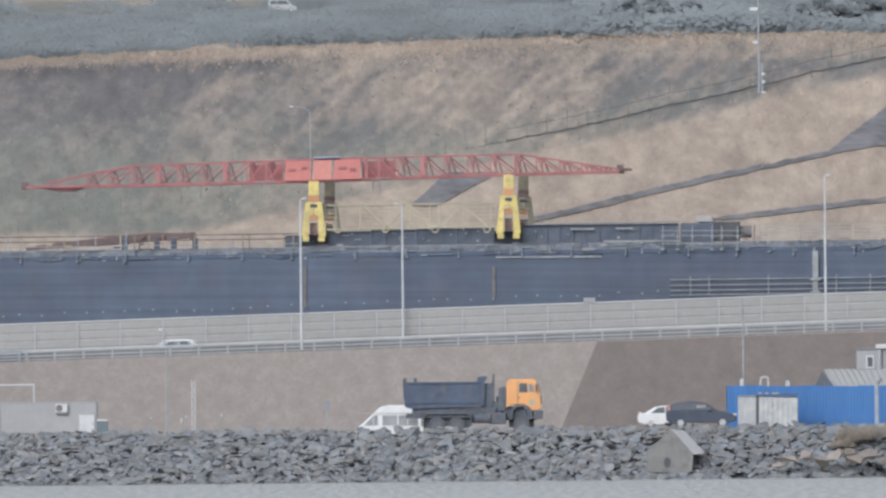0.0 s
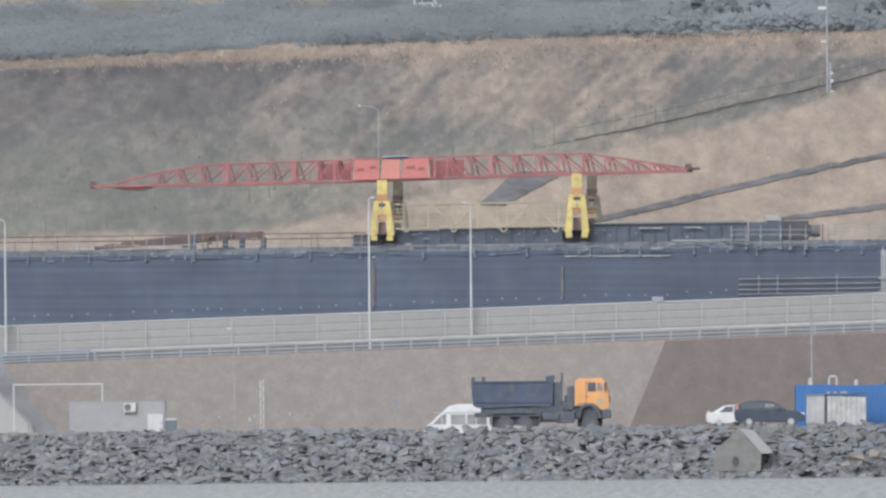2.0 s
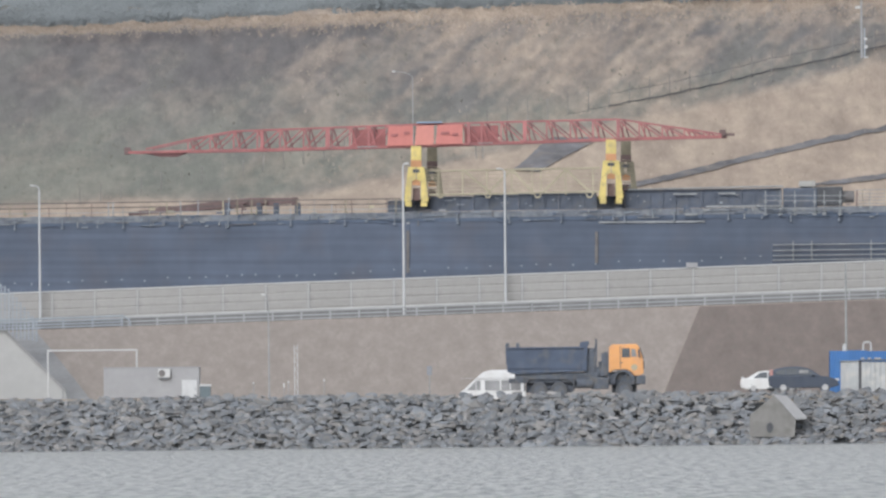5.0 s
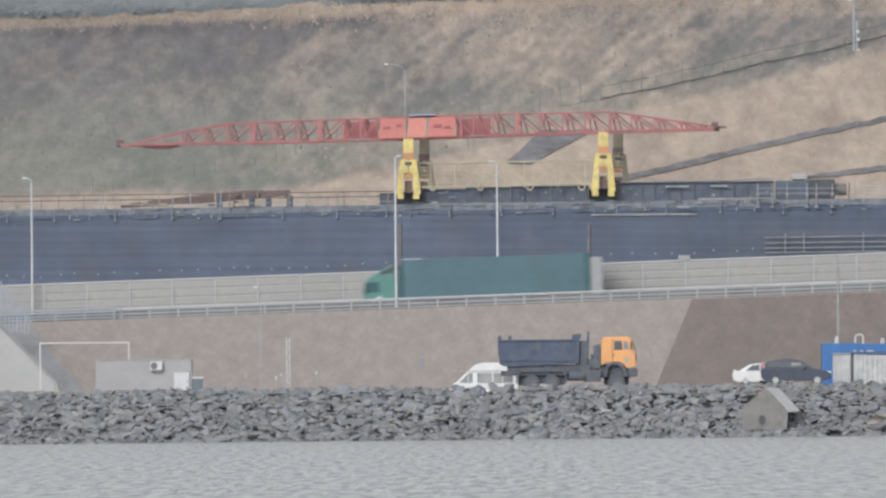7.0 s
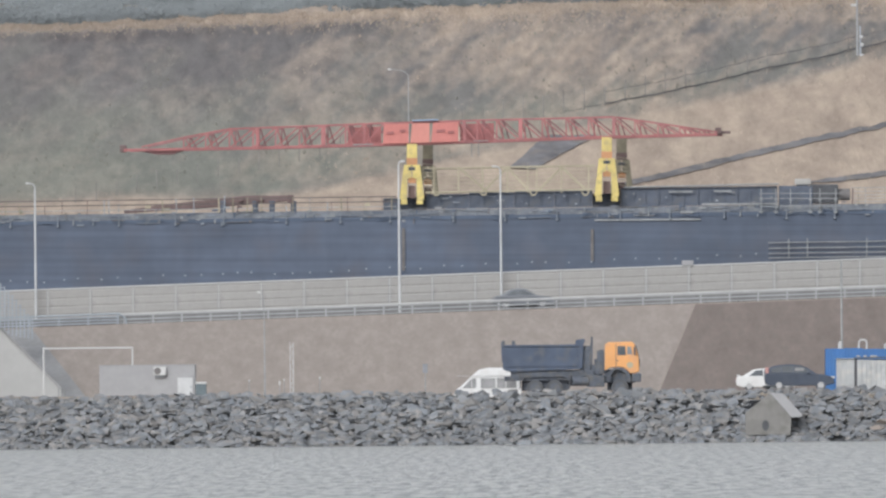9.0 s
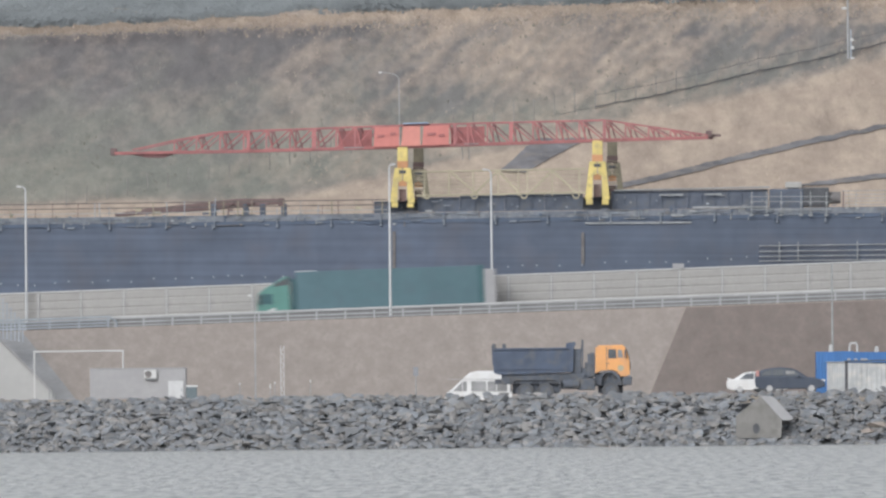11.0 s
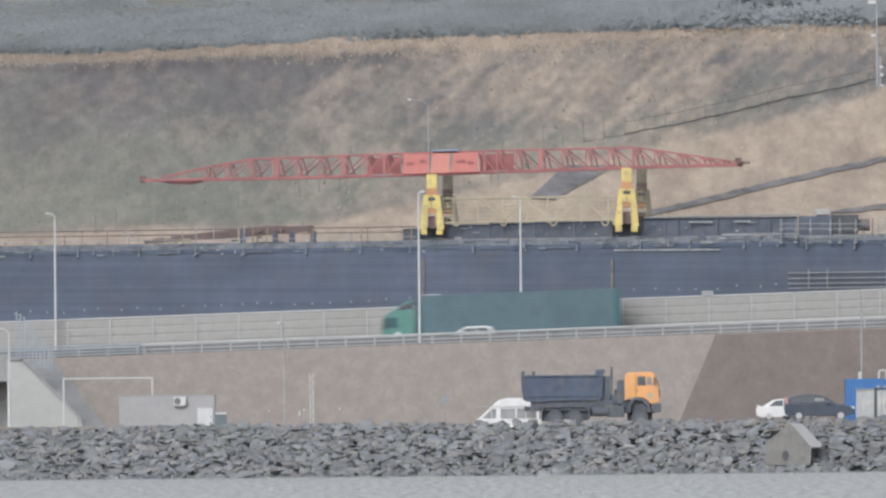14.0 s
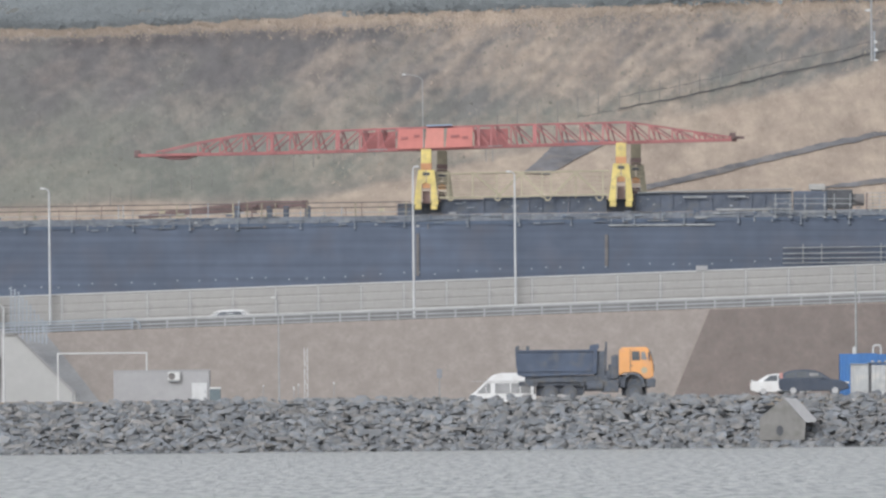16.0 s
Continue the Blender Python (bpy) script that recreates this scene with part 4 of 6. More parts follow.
bar(bm, Vector((sx(-196, y), 1052.5, sz(648, y))), Vector((sx(-169, y), 1052.5, sz(648, y))), 0.9, 0.16)
tagged(part("wall_coping", bm, M["grey_slab"]), "grey concrete coping on the wing wall", "coping", kind="structure")
bm = B()
box(bm, ((sx(-196, y) + sx(-620, y)) / 2 - 0.02, 1055.5, (sz(680, y) + sz(640, y)) / 2), (sx(-196, y) - sx(-620, y), 4, sz(640, y) - sz(680, y)), None, 0.03)
prism(bm, [(sx(-330, y), sz(680, y)), (sx(-197, y), sz(680, y)), (sx(-197, y), sz(688, y)), (sx(-330, y), sz(676, y) - 0.05)], 1053.4, 1054.2)
box(bm, (sx(-192, y) + 0.0, 1056.5, (GROUND + sz(648, y)) / 2), (0.35, 7.0, sz(648, y) - GROUND - 0.1))
box(bm, (sx(-700, y), 1054.5, (GROUND + sz(690, y)) / 2), (5.0, 5, sz(690, y) - GROUND))
# back wall added close behind the opening, so that it looks less black
prism(bm, [(sx(-620, y), GROUND - 0.3), (sx(-196, y), GROUND - 0.3), (sx(-196, y), sz(680, y)), (sx(-620, y), sz(680, y))], 1057.6, 1058.0)
tagged(part("wall_underpass", bm, M["grey_slab"]), "grey concrete portal of the underpass below the road", "wall", kind="structure")
bm = B()
prism(bm, [(-130, GROUND - 0.3), (sx(-620, 1069), GROUND - 0.3), (sx(-620, 1069), rail_z(sx(-620, 1069)) - 0.02), (-130, rail_z(-130) - 0.02)], 1058, 1068.8)
tagged(part("wall_abutment", bm, M["concrete"]), "grey concrete abutment carrying the road", "wall", kind="structure")


def stair_screen():
    """Stepped pale screen beside the stair that climbs the end of the embankment."""
    y0 = 1061.0
    t = thing("stair_screen", (sx(-180, y0), y0, sz(648, y0)), "pale translucent stepped screen beside the embankment stair", "screen")
    k = STEP * y0
    tops = (564, 568, 573, 580, 588, 596, 605, 613, 621, 628)
    for i, v in enumerate(tops):
        h, h2 = (648 - v) * k, (648 - (tops[i + 1] if i + 1 < len(tops) else 636)) * k
        bm = B()
        bar(bm, (i * 7 * k, 0, -0.25 - 0.05 * i), (i * 7 * k, 0, h), 0.08)
        part("post", bm, M["grey_paint"], t)
        n = max(2, int(h2 / 0.22))
        for j in range(n):
            bm = B()
            box(bm, ((i * 7 + 3.5) * k, 0.02, (j + 0.6) * h2 / n), (7 * k - 0.05, 0.03, 0.05))
            part("slat", bm, M["grey_paint"], t)


stair_screen()
for k in range(3):
    y2 = 1050.6
    bm = B()
    rod(bm, (sx(-70 + 5 * k, y2), y2, GROUND), (sx(-70 + 5 * k, y2), y2, GROUND + 0.9 - 0.15 * k), 0.04, seg=8)
    tagged(part("steel_stake", bm, M["pale_steel"]), "short pale steel stake beside the wing wall", "stake", "stakes by the wall")

# ---- white pipe gate frame, site cabin and its fittings ----
y = 1013.0
t = thing("gate_frame", (sx(-96, y), y, GROUND), "white pipe portal frame over the site entrance", "gate frame")
W, H = sx(61, y) - sx(-96, y), sz(683, y) - GROUND
for x in (0, W):
    bm = B()
    rod(bm, (x, 0, 0), (x, 0, H), 0.052, seg=10)
    part("post", bm, M["white_paint"], t)
bm = B()
rod(bm, (-0.06, 0, H), (W + 0.05, 0, H), 0.052, seg=10)
part("crossbar", bm, M["white_paint"], t)

M["cabin_grey"] = surface("cabin_grey", (0.325, 0.322, 0.325), 0.7, 0, 0.08, 3, 0.4, 0.1, (0.31, 0.308, 0.31))
y = 1009.0


def site_cabin():
    x0, x1 = sx(2, y), sx(172, y)
    t = thing("site_cabin", (x0, y, GROUND), "low pale-grey site cabin with a white door", "site cabin")
    L, H = x1 - x0, sz(713, y) - GROUND
    bm = B()
    box(bm, (L / 2, 1.3, H / 2), (L, 2.5, H - 0.12), None, 0.04)
    part("wall", bm, M["cabin_grey"], t)
    bm = B()
    box(bm, (L / 2, 1.3, H - 0.02), (L + 0.03, 2.54, 0.08), None, 0.03)
    part("roof", bm, M["cabin_grey"], t)
    for i in range(9):
        bm = B()
        box(bm, (0.3 + i * 0.55, 0.045, H / 2), (0.03, 0.02, H - 0.25))
        part("seam", bm, M["cabin_grey"], t)
    bm = B()
    box(bm, ((154 - 2) * STEP * y, 0.0, (sz(736, y) - GROUND) / 2 + 0.02), (0.98, 0.07, sz(736, y) - GROUND - 0.04), None, 0.015)
    d = part("door", bm, M["lamp_paint"], t, "pale panel door")
    bm = B()
    box(bm, ((164 - 2) * STEP * y, -0.06, 0.6), (0.05, 0.06, 0.16))
    part("handle", bm, M["grey_paint"], d)
    ac = thing("air_conditioner", (sx(109, y), y, sz(731, y)), "white outdoor air-conditioner unit on the cabin wall", "air conditioner")
    bm = B()
    box(bm, (0, -0.12, 0.30), (0.78, 0.32, 0.56), None, 0.03)
    part("casing", bm, M["white_paint"], ac)
    bm = B()
    rod(bm, (-0.14, -0.27, 0.3), (-0.14, -0.30, 0.3), 0.22, seg=20)
    part("fan_grille", bm, M["chassis_grey"], ac, "dark round fan grille")
    bm = B()
    box(bm, (0, -0.05, -0.03), (0.6, 0.3, 0.05))
    part("bracket", bm, M["grey_paint"], ac)
    bn = thing("waste_bin", (sx(182, y), y - 0.2, GROUND), "dark green bin with a white lid", "bin")
    bm = B()
    box(bm, (0, 0.4, 0.42), (0.68, 0.7, 0.84), None, 0.04)
    part("body", bm, surface("bin_green", (0.13, 0.165, 0.18), 0.6), bn)
    bm = B()
    box(bm, (0, 0.4, 0.90), (0.74, 0.78, 0.13), None, 0.04)
    part("lid", bm, M["white_paint"], bn, "white lid")


site_cabin()


def marker(u, v, y, h, label):
    """A short pale stake on the slope foot."""
    x = sx(u, y)
    t = thing("marker_stake", (x, y, GROUND), label, "stake", "marker stakes")
    bm = B()
    rod(bm, (0, 0, 0), (0, 0, sz(v, y) - GROUND), 0.025, seg=8)
    part("shaft", bm, M["pale_steel"], t)
    bm = B()
    box(bm, (0, 0, sz(v, y) - GROUND), (0.09, 0.05, h), None, 0.01)
    part("tip", bm, M["white_paint"], t)


for u, v, h in ((321, 744, 0.28), (329, 738, 0.12), (267, 740, 0.1), (392, 735, 0.16)):
    marker(u, v, 1048.0, h, "thin survey stake with a white tip")


t = thing("notice_board", (sx(579, 1045), 1045, GROUND), "small pale-blue notice board on a post", "sign")
k = STEP * 1045
bm = B()
rod(bm, (0, 0, 0), (0, 0, sz(712, 1045) - GROUND), 0.04, seg=8)
part("post", bm, M["pale_steel"], t)
bm = B()
box(bm, (0, -0.05, sz(718, 1045) - GROUND), (9 * k, 0.04, 16 * k), None, 0.01)
part("board", bm, surface("dull_blue", (0.24, 0.25, 0.27), 0.7), t)


# ---- vehicles ----
def glass_material():
    m = surface("window_glass", (0.09, 0.10, 0.11), 0.15, 0, 0.2, 3, 0.7, 0)
    return m


# vehicle darks are lightened with haze; window_haze also holds the panes' pale reflection
M["glass"] = glass_material()
M["window_haze"] = surface("window_haze", (0.25, 0.25, 0.25), 0.25, 0, 0.35, 1.5, 0.7, 0)
M["tyre"] = surface("tyre", (0.10, 0.104, 0.112), 0.9, 0, 0.3, 6, 1.0, 0.2, (0.09, 0.088, 0.088))
M["rim"] = surface("rim", (0.40, 0.40, 0.40), 0.5, 0.3, 0.2, 6, 1.0, 0.05)
M["car_white"] = surface("car_white", (0.66, 0.66, 0.65), 0.4, 0, 0.05, 3, 0.6, 0.0, (0.60, 0.59, 0.575))
M["car_navy"] = surface("car_navy", (0.045, 0.058, 0.085), 0.35, 0, 0.2, 3, 0.6, 0.0, (0.055, 0.066, 0.09))
M["car_silver"] = surface("car_silver", (0.15, 0.16, 0.175), 0.35, 0.3, 0.1, 3, 0.6, 0.0)
M["tail_red"] = surface("tail_red", (0.45, 0.24, 0.22), 0.4)
M["tipper"] = surface("tipper", (0.072, 0.093, 0.138), 0.65, 0, 0.2, 2.2, 0.5, 0.1, (0.10, 0.108, 0.125))
M["chassis"] = surface("chassis", (0.096, 0.108, 0.130), 0.8, 0, 0.3, 4, 0.8, 0.1, (0.13, 0.128, 0.125))
M["teal"] = surface("teal", (0.080, 0.145, 0.166), 0.6, 0, 0.12, 1.5, 0.3, 0.05, (0.082, 0.135, 0.158))
M["cab_green"] = surface("cab_green", (0.095, 0.225, 0.195), 0.45, 0, 0.12, 2, 0.4, 0.0)
M["cab_orange"] = surface("cab_orange", (0.70, 0.345, 0.125), 0.45, 0, 0.10, 2.5, 0.6, 0.0, (0.62, 0.33, 0.16))


def wheel(t, x, y, r, w=0.26, rim=True, name="wheel"):
    e = part(name, rod(B(), (0, -w / 2, 0), (0, w / 2, 0), r, seg=24), M["tyre"], t)
    e.location = (x, y, r)
    bm = B()
    rod(bm, (0, -w / 2 - 0.012, 0), (0, -w / 2 + 0.05, 0), r * 0.62, r * 0.55, 20)
    part("rim", bm, M["rim"] if rim else M["chassis"], e)
    return e


def car(name, at, label, profile, glass, width, wheels, paint, category="car", turn=(0, 0, 0), extras=()):
    """A car from its side profile, x forward; the cabin leans in above the belt line. Front is at the large x."""
    t = thing(name, at, label, category, turn=turn)
    bm = B()
    belt = profile["belt"]
    prism(bm, profile["body"], -width / 2, width / 2, 0.06)
    part("body", bm, paint, t)
    bm = B()
    prism(bm, profile["cabin"], -width / 2 + 0.08, width / 2 - 0.08, 0.05)
    for v in bm.verts:
        if v.co.z > belt + 0.2:
            v.co.y *= 0.84
    part("cabin", bm, paint, t)
    for g in glass:
        bm = B()
        cx = sum(p[0] for p in g) / len(g)
        prism(bm, g, -width / 2 + 0.055, width / 2 - 0.055)
        zt = max(p[1] for p in g)
        for v in bm.verts:
            v.co.y *= 1.0 - 0.16 * max(0, (v.co.z - belt)) / max(0.3, profile["top"] - belt) * 0.9
        part("side_window", bm, M["glass"], t)
    for x in wheels:
        for s in (-1, 1):
            w = wheel(t, x, s * (width / 2 - 0.10), profile["r"], 0.2)
            if s > 0:
                w.rotation_euler = (0, 0, math.pi)
    for nm, c, sz_, mt in extras:
        bm = B()
        box(bm, c, sz_, None, 0.02)
        part(nm, bm, M[mt], t)
    return t


SEDAN = {"belt": 0.85, "top": 1.42, "r": 0.30,
         "body": [(-2.05, 0.35), (-2.1, 0.8), (-1.95, 0.96), (-1.1, 0.94), (0.85, 0.90), (1.95, 0.74), (2.1, 0.6), (2.1, 0.32), (1.6, 0.22), (-1.7, 0.22)],
         "cabin": [(-1.75, 0.88), (-0.95, 1.36), (-0.5, 1.42), (0.1, 1.40), (0.95, 0.87)]}
SEDAN_GLASS = [[(-1.25, 0.95), (-0.82, 1.30), (-0.35, 1.34), (-0.35, 0.95)], [(-0.28, 0.95), (-0.28, 1.34), (0.12, 1.32), (0.68, 0.95)]]

SUV = {"belt": 1.04, "top": 1.68, "r": 0.33,
       "body": [(-2.2, 0.45), (-2.27, 0.95), (-2.17, 1.12), (0.95, 1.08), (1.5, 1.02), (1.95, 0.90), (2.18, 0.74), (2.25, 0.42), (1.7, 0.3), (-1.9, 0.3)],
       "cabin": [(-2.22, 1.05), (-2.02, 1.42), (-1.75, 1.56), (-1.2, 1.66), (-0.5, 1.69), (0.1, 1.62), (0.5, 1.46), (1.12, 1.05)]}
SUV_GLASS = [[(-1.85, 1.15), (-1.72, 1.42), (-1.2, 1.54), (-1.2, 1.15)], [(-1.12, 1.15), (-1.12, 1.55), (-0.42, 1.57), (-0.42, 1.15)],
             [(-0.34, 1.15), (-0.34, 1.57), (0.05, 1.53), (0.35, 1.42), (0.72, 1.13)]]

# the glint on the front side window is a pale pane laid over the glass
suv = car("parked_suv", (sx(1241, 1004), 1004, ground_z(sx(1241, 1004), 1004)), "dark navy estate car parked beside the blue fence", SUV, SUV_GLASS, 1.8, (-1.33, 1.35), M["car_navy"],
          extras=(("tail_light", (-2.08, -0.72, 1.28), (0.2, 0.24, 0.42), "tail_red"), ("tail_light", (-2.08, 0.72, 1.28), (0.2, 0.24, 0.42), "tail_red"),
                  ("headlight", (2.1, -0.7, 0.82), (0.3, 0.3, 0.14), "white_paint"), ("front_quarter_glass", (0.0, -0.79, 1.32), (0.6, 0.03, 0.26), "window_haze"),
                  ("mirror", (0.55, -0.98, 1.12), (0.2, 0.2, 0.15), "car_navy")))
sedan = car("parked_sedan", (sx(1186, 1010), 1010, ground_z(sx(1186, 1010), 1010)), "white saloon car parked behind the dark estate car", SEDAN, SEDAN_GLASS, 1.68, (-1.25, 1.25), M["car_white"],
            extras=(("tail_light", (-2.05, -0.65, 0.78), (0.12, 0.3, 0.14), "tail_red"), ("spoiler", (-1.95, 0, 1.0), (0.2, 1.3, 0.05), "car_white")))


def minibus():
    y = 1007.0
    x = sx(630, y)
    t = thing("parked_minibus", (x, y, ground_z(x + 2, y)), "white high-roof minibus parked behind the tipper truck", "minibus")
    bm = B()
    prism(bm, [(0.05, 0.35), (0.0, 0.85), (0.12, 1.12), (0.42, 1.3), (1.25, 2.08), (1.6, 2.38), (2.1, 2.50), (3.7, 2.50), (4.1, 2.40), (4.2, 1.9), (4.35, 0.9), (4.35, 0.35)], -0.95, 0.95, 0.07)
    for v in bm.verts:
        if v.co.z > 1.2:
            v.co.y *= 1 - 0.10 * (v.co.z - 1.2)
    part("body", bm, M["car_white"], t)
    for g in ([(0.55, 1.22), (1.12, 1.80), (1.12, 1.22)], [(1.16, 1.22), (1.16, 1.82), (1.42, 1.84), (1.42, 1.22)], [(1.72, 1.2), (1.72, 1.83), (2.66, 1.83), (2.66, 1.2)],
              [(2.76, 1.2), (2.76, 1.83), (3.3, 1.83), (3.3, 1.2)], [(3.36, 1.2), (3.36, 1.83), (4.0, 1.83), (4.0, 1.2)]):
        bm = B()
        prism(bm, g, -0.965, 0.965)
        for v in bm.verts:
            if v.co.z > 1.2:
                v.co.y *= 1 - 0.10 * (v.co.z - 1.2)
        part("side_window", bm, M["window_haze"], t)
    bm = B()
    box(bm, (4.05, 0, 2.36), (0.5, 1.6, 0.12), None, 0.04)
    part("spoiler", bm, M["car_white"], t)
    bm = B()
    box(bm, (2.2, -0.965, 1.98), (4.0, 0.02, 0.03))
    part("roof_gutter", bm, M["rim"], t)
    for x in (0.85, 3.5):
        for s in (-0.85, 0.85):
            wheel(t, x, s, 0.34, 0.22)


minibus()


def tipper_truck():
    y = 1000.0
    k = STEP * y
    t = thing("tipper_truck", (sx(715, y), y, GROUND), "orange-cab tipper truck with a dark blue steel body", "truck")
    # body bin
    bm = B()
    prism(bm, [(0.06, 1.75), (0.02, 3.25), (4.85, 3.25), (4.95, 1.72), (0.75, 1.58), (0.35, 1.62)], -1.2, 1.2, 0.03)
    tip = part("tipper_body", bm, M["tipper"], t, "dark blue steel tipping body")
    bm = B()
    box(bm, (2.45, -1.22, 3.24), (4.9, 0.14, 0.12), None, 0.02)
    box(bm, (2.45, 1.22, 3.24), (4.9, 0.14, 0.12), None, 0.02)
    part("top_rail", bm, M["tipper"], tip)
    for i in range(6):
        bm = B()
        box(bm, (0.45 + i * 0.85, -1.205, 2.45), (0.07, 0.05, 1.5))
        part("rib", bm, M["tipper"], tip)
    bm = B()
    box(bm, (2.4, -1.24, 1.98), (4.7, 0.08, 0.1))
    part("rub_rail", bm, M["tipper"], tip)
    bm = B()
    prism(bm, [(0.0, 2.2), (-0.05, 3.45), (0.12, 3.48), (0.18, 3.2), (0.15, 2.2)], -1.15, 1.15)
    part("tailgate", bm, M["tipper"], tip)
    for x in (0.1, 0.75):
        bm = B()
        box(bm, (x, -1.15, 3.42), (0.22, 0.2, 0.3), None, 0.03)
        part("hinge", bm, M["chassis"], tip)
    bm = B()
    prism(bm, [(4.75, 1.75), (4.66, 3.25), (4.72, 3.58), (5.25, 3.66), (5.32, 3.5), (5.2, 3.3), (5.12, 1.75)], -1.18, 1.18, 0.02)
    part("headboard", bm, M["tipper"], tip)
    bm = B()
    bar(bm, (5.72, -0.8, 2.0), (5.74, -0.8, 3.78), 0.12)
    bar(bm, (5.74, -0.8, 3.5), (5.6, -0.8, 2.9), 0.10)
    part("exhaust_stack", bm, M["chassis"], t)
    for x, z0, z1 in ((5.45, 1.2, 3.2), (5.95, 1.1, 2.35), (6.3, 1.3, 2.95)):
        bm = B()
        bar(bm, (x, -0.5, z0), (x + 0.05, -0.5, z1), 0.22, 0.25)
        part("lift_strut", bm, M["chassis"], t)
    bm = B()
    box(bm, (6.28, 0, 2.15), (0.45, 1.9, 1.5), None, 0.05)
    box(bm, (5.9, 0, 1.65), (0.6, 1.6, 0.7), None, 0.05)
    part("engine_rack", bm, M["chassis"], t)
    bm = B()
    box(bm, (5.3, 0, 2.2), (0.7, 1.9, 2.0), None, 0.05)
    part("ram_housing", bm, M["chassis"], t)
    # dark panel added so the shaded space under the body shows no gap
    bm = B()
    box(bm, (3.0, -0.98, 1.42), (4.4, 0.1, 0.5), None, 0.02)
    part("underbody_fill", bm, M["chassis"], t)
    for x in (1.15, 4.3):
        bm = B()
        box(bm, (x, 0, 0.95), (0.08, 2.3, 0.9))
        part("mud_flap", bm, M["tyre"], t)
    bm = B()
    box(bm, (5.0, 0.0, 0.95), (1.5, 1.7, 0.6), None, 0.05)
    part("battery_box", bm, M["chassis"], t)
    bm = B()
    box(bm, (2.75, 0, 0.75), (3.0, 1.3, 0.75), None, 0.05)
    part("axle_bogie", bm, M["chassis"], t)
    bm = B()
    box(bm, (7.5, 0.2, 0.65), (1.6, 1.2, 0.6), None, 0.05)
    part("front_axle", bm, M["chassis"], t)
    # dark block added to fill the shade below the cab
    bm = B()
    box(bm, (7.5, 0, 1.25), (2.0, 1.7, 0.85), None, 0.05)
    part("under_cab_fill", bm, M["chassis"], t)
    for s in (-0.45, 0.45):
        bm = B()
        box(bm, (4.3, s, 1.15), (8.3, 0.16, 0.3), None, 0.02)
        part("frame_rail", bm, M["chassis"], t)
    bm = B()
    box(bm, (3.2, 0, 1.32), (5.3, 2.0, 0.62), None, 0.03)
    part("subframe", bm, M["chassis"], t)
    bm = B()
    rod(bm, (4.5, -1.0, 0.95), (5.5, -1.0, 0.95), 0.3, seg=16)
    part("fuel_tank", bm, M["chassis"], t)
    bm = B()
    box(bm, (5.95, -0.6, 0.95), (1.15, 1.0, 0.75), None, 0.06)
    part("air_tank_box", bm, M["chassis"], t)
    bm = B()
    prism(bm, [(1.2, 1.0), (1.35, 1.35), (4.15, 1.35), (4.3, 1.0), (4.2, 1.0), (4.05, 1.25), (1.4, 1.25), (1.3, 1.0)], -1.2, -0.75)
    part("mudguard", bm, M["chassis"], t)
    # cab
    bm = B()
    prism(bm, [(6.55, 1.62), (6.56, 3.25), (6.75, 3.42), (8.28, 3.44), (8.45, 3.3), (8.72, 2.45), (8.74, 1.55), (8.45, 1.42), (8.15, 1.42), (7.9, 1.72), (7.5, 1.84), (6.9, 1.80)], -1.2, 1.2, 0.05)
    cab = part("cab", bm, M["cab_orange"], t, "bright orange cab")
    for s in (-1, 1):
        bm = B()
        prism(bm, [(7.36, 2.58), (7.36, 3.16), (7.86, 3.16), (7.9, 2.58)], s * 1.215, s * 1.195)
        part("side_window", bm, M["glass"], cab)
        bm = B()
        prism(bm, [(7.97, 2.62), (7.97, 3.14), (8.22, 3.1), (8.33, 2.62)], s * 1.215, s * 1.195)
        part("quarter_window", bm, M["window_haze"], cab)
        bm = B()
        prism(bm, [(7.24, 1.9), (7.24, 3.3), (7.28, 3.3), (7.28, 1.9)], s * 1.21, s * 1.19)
        part("door_seam", bm, M["chassis"], cab)
        bm = B()
        box(bm, (8.45, s * 1.33, 2.85), (0.1, 0.14, 0.5), None, 0.02)
        part("mirror", bm, M["chassis"], cab)
        bm = B()
        box(bm, (7.32, s * 1.22, 2.25), (0.18, 0.04, 0.05))
        part("handle", bm, M["chassis"], cab)
    bm = B()
    prism(bm, [(8.50, 3.2), (8.73, 2.5), (8.765, 2.5), (8.53, 3.22)], -1.05, 1.05)
    part("windscreen", bm, M["glass"], cab)
    bm = B()
    rod(bm, (8.15, -1.19, 1.95), (8.15, -1.225, 1.95), 0.2, seg=20)
    part("door_emblem", bm, M["pale_yellow"], cab, "pale round emblem")
    bm = B()
    box(bm, (8.66, 0, 2.1), (0.26, 2.2, 0.5), None, 0.03)
    part("grille", bm, M["chassis"], cab)
    bm = B()
    box(bm, (8.55, 0, 1.15), (0.6, 2.4, 0.55), None, 0.06)
    part("bumper", bm, M["chassis"], t)
    bm = B()
    box(bm, (8.84, -0.85, 1.3), (0.08, 0.3, 0.2), None, 0.02)
    part("headlight", bm, M["rim"], t)
    bm = B()
    prism(bm, [(6.75, 0.9), (6.8, 1.5), (7.15, 1.8), (7.7, 1.8), (8.1, 1.45), (8.2, 0.9), (8.05, 0.9), (7.9, 1.4), (7.6, 1.65), (7.2, 1.65), (6.95, 1.4), (6.9, 0.9)], -1.22, -0.75)
    part("mudguard", bm, M["chassis"], t)
    for x in (2.1, 3.35, 7.5):
        for s in (-1.02, 1.02):
            wheel(t, x, s, 0.53, 0.42, rim=False)


tipper_truck()


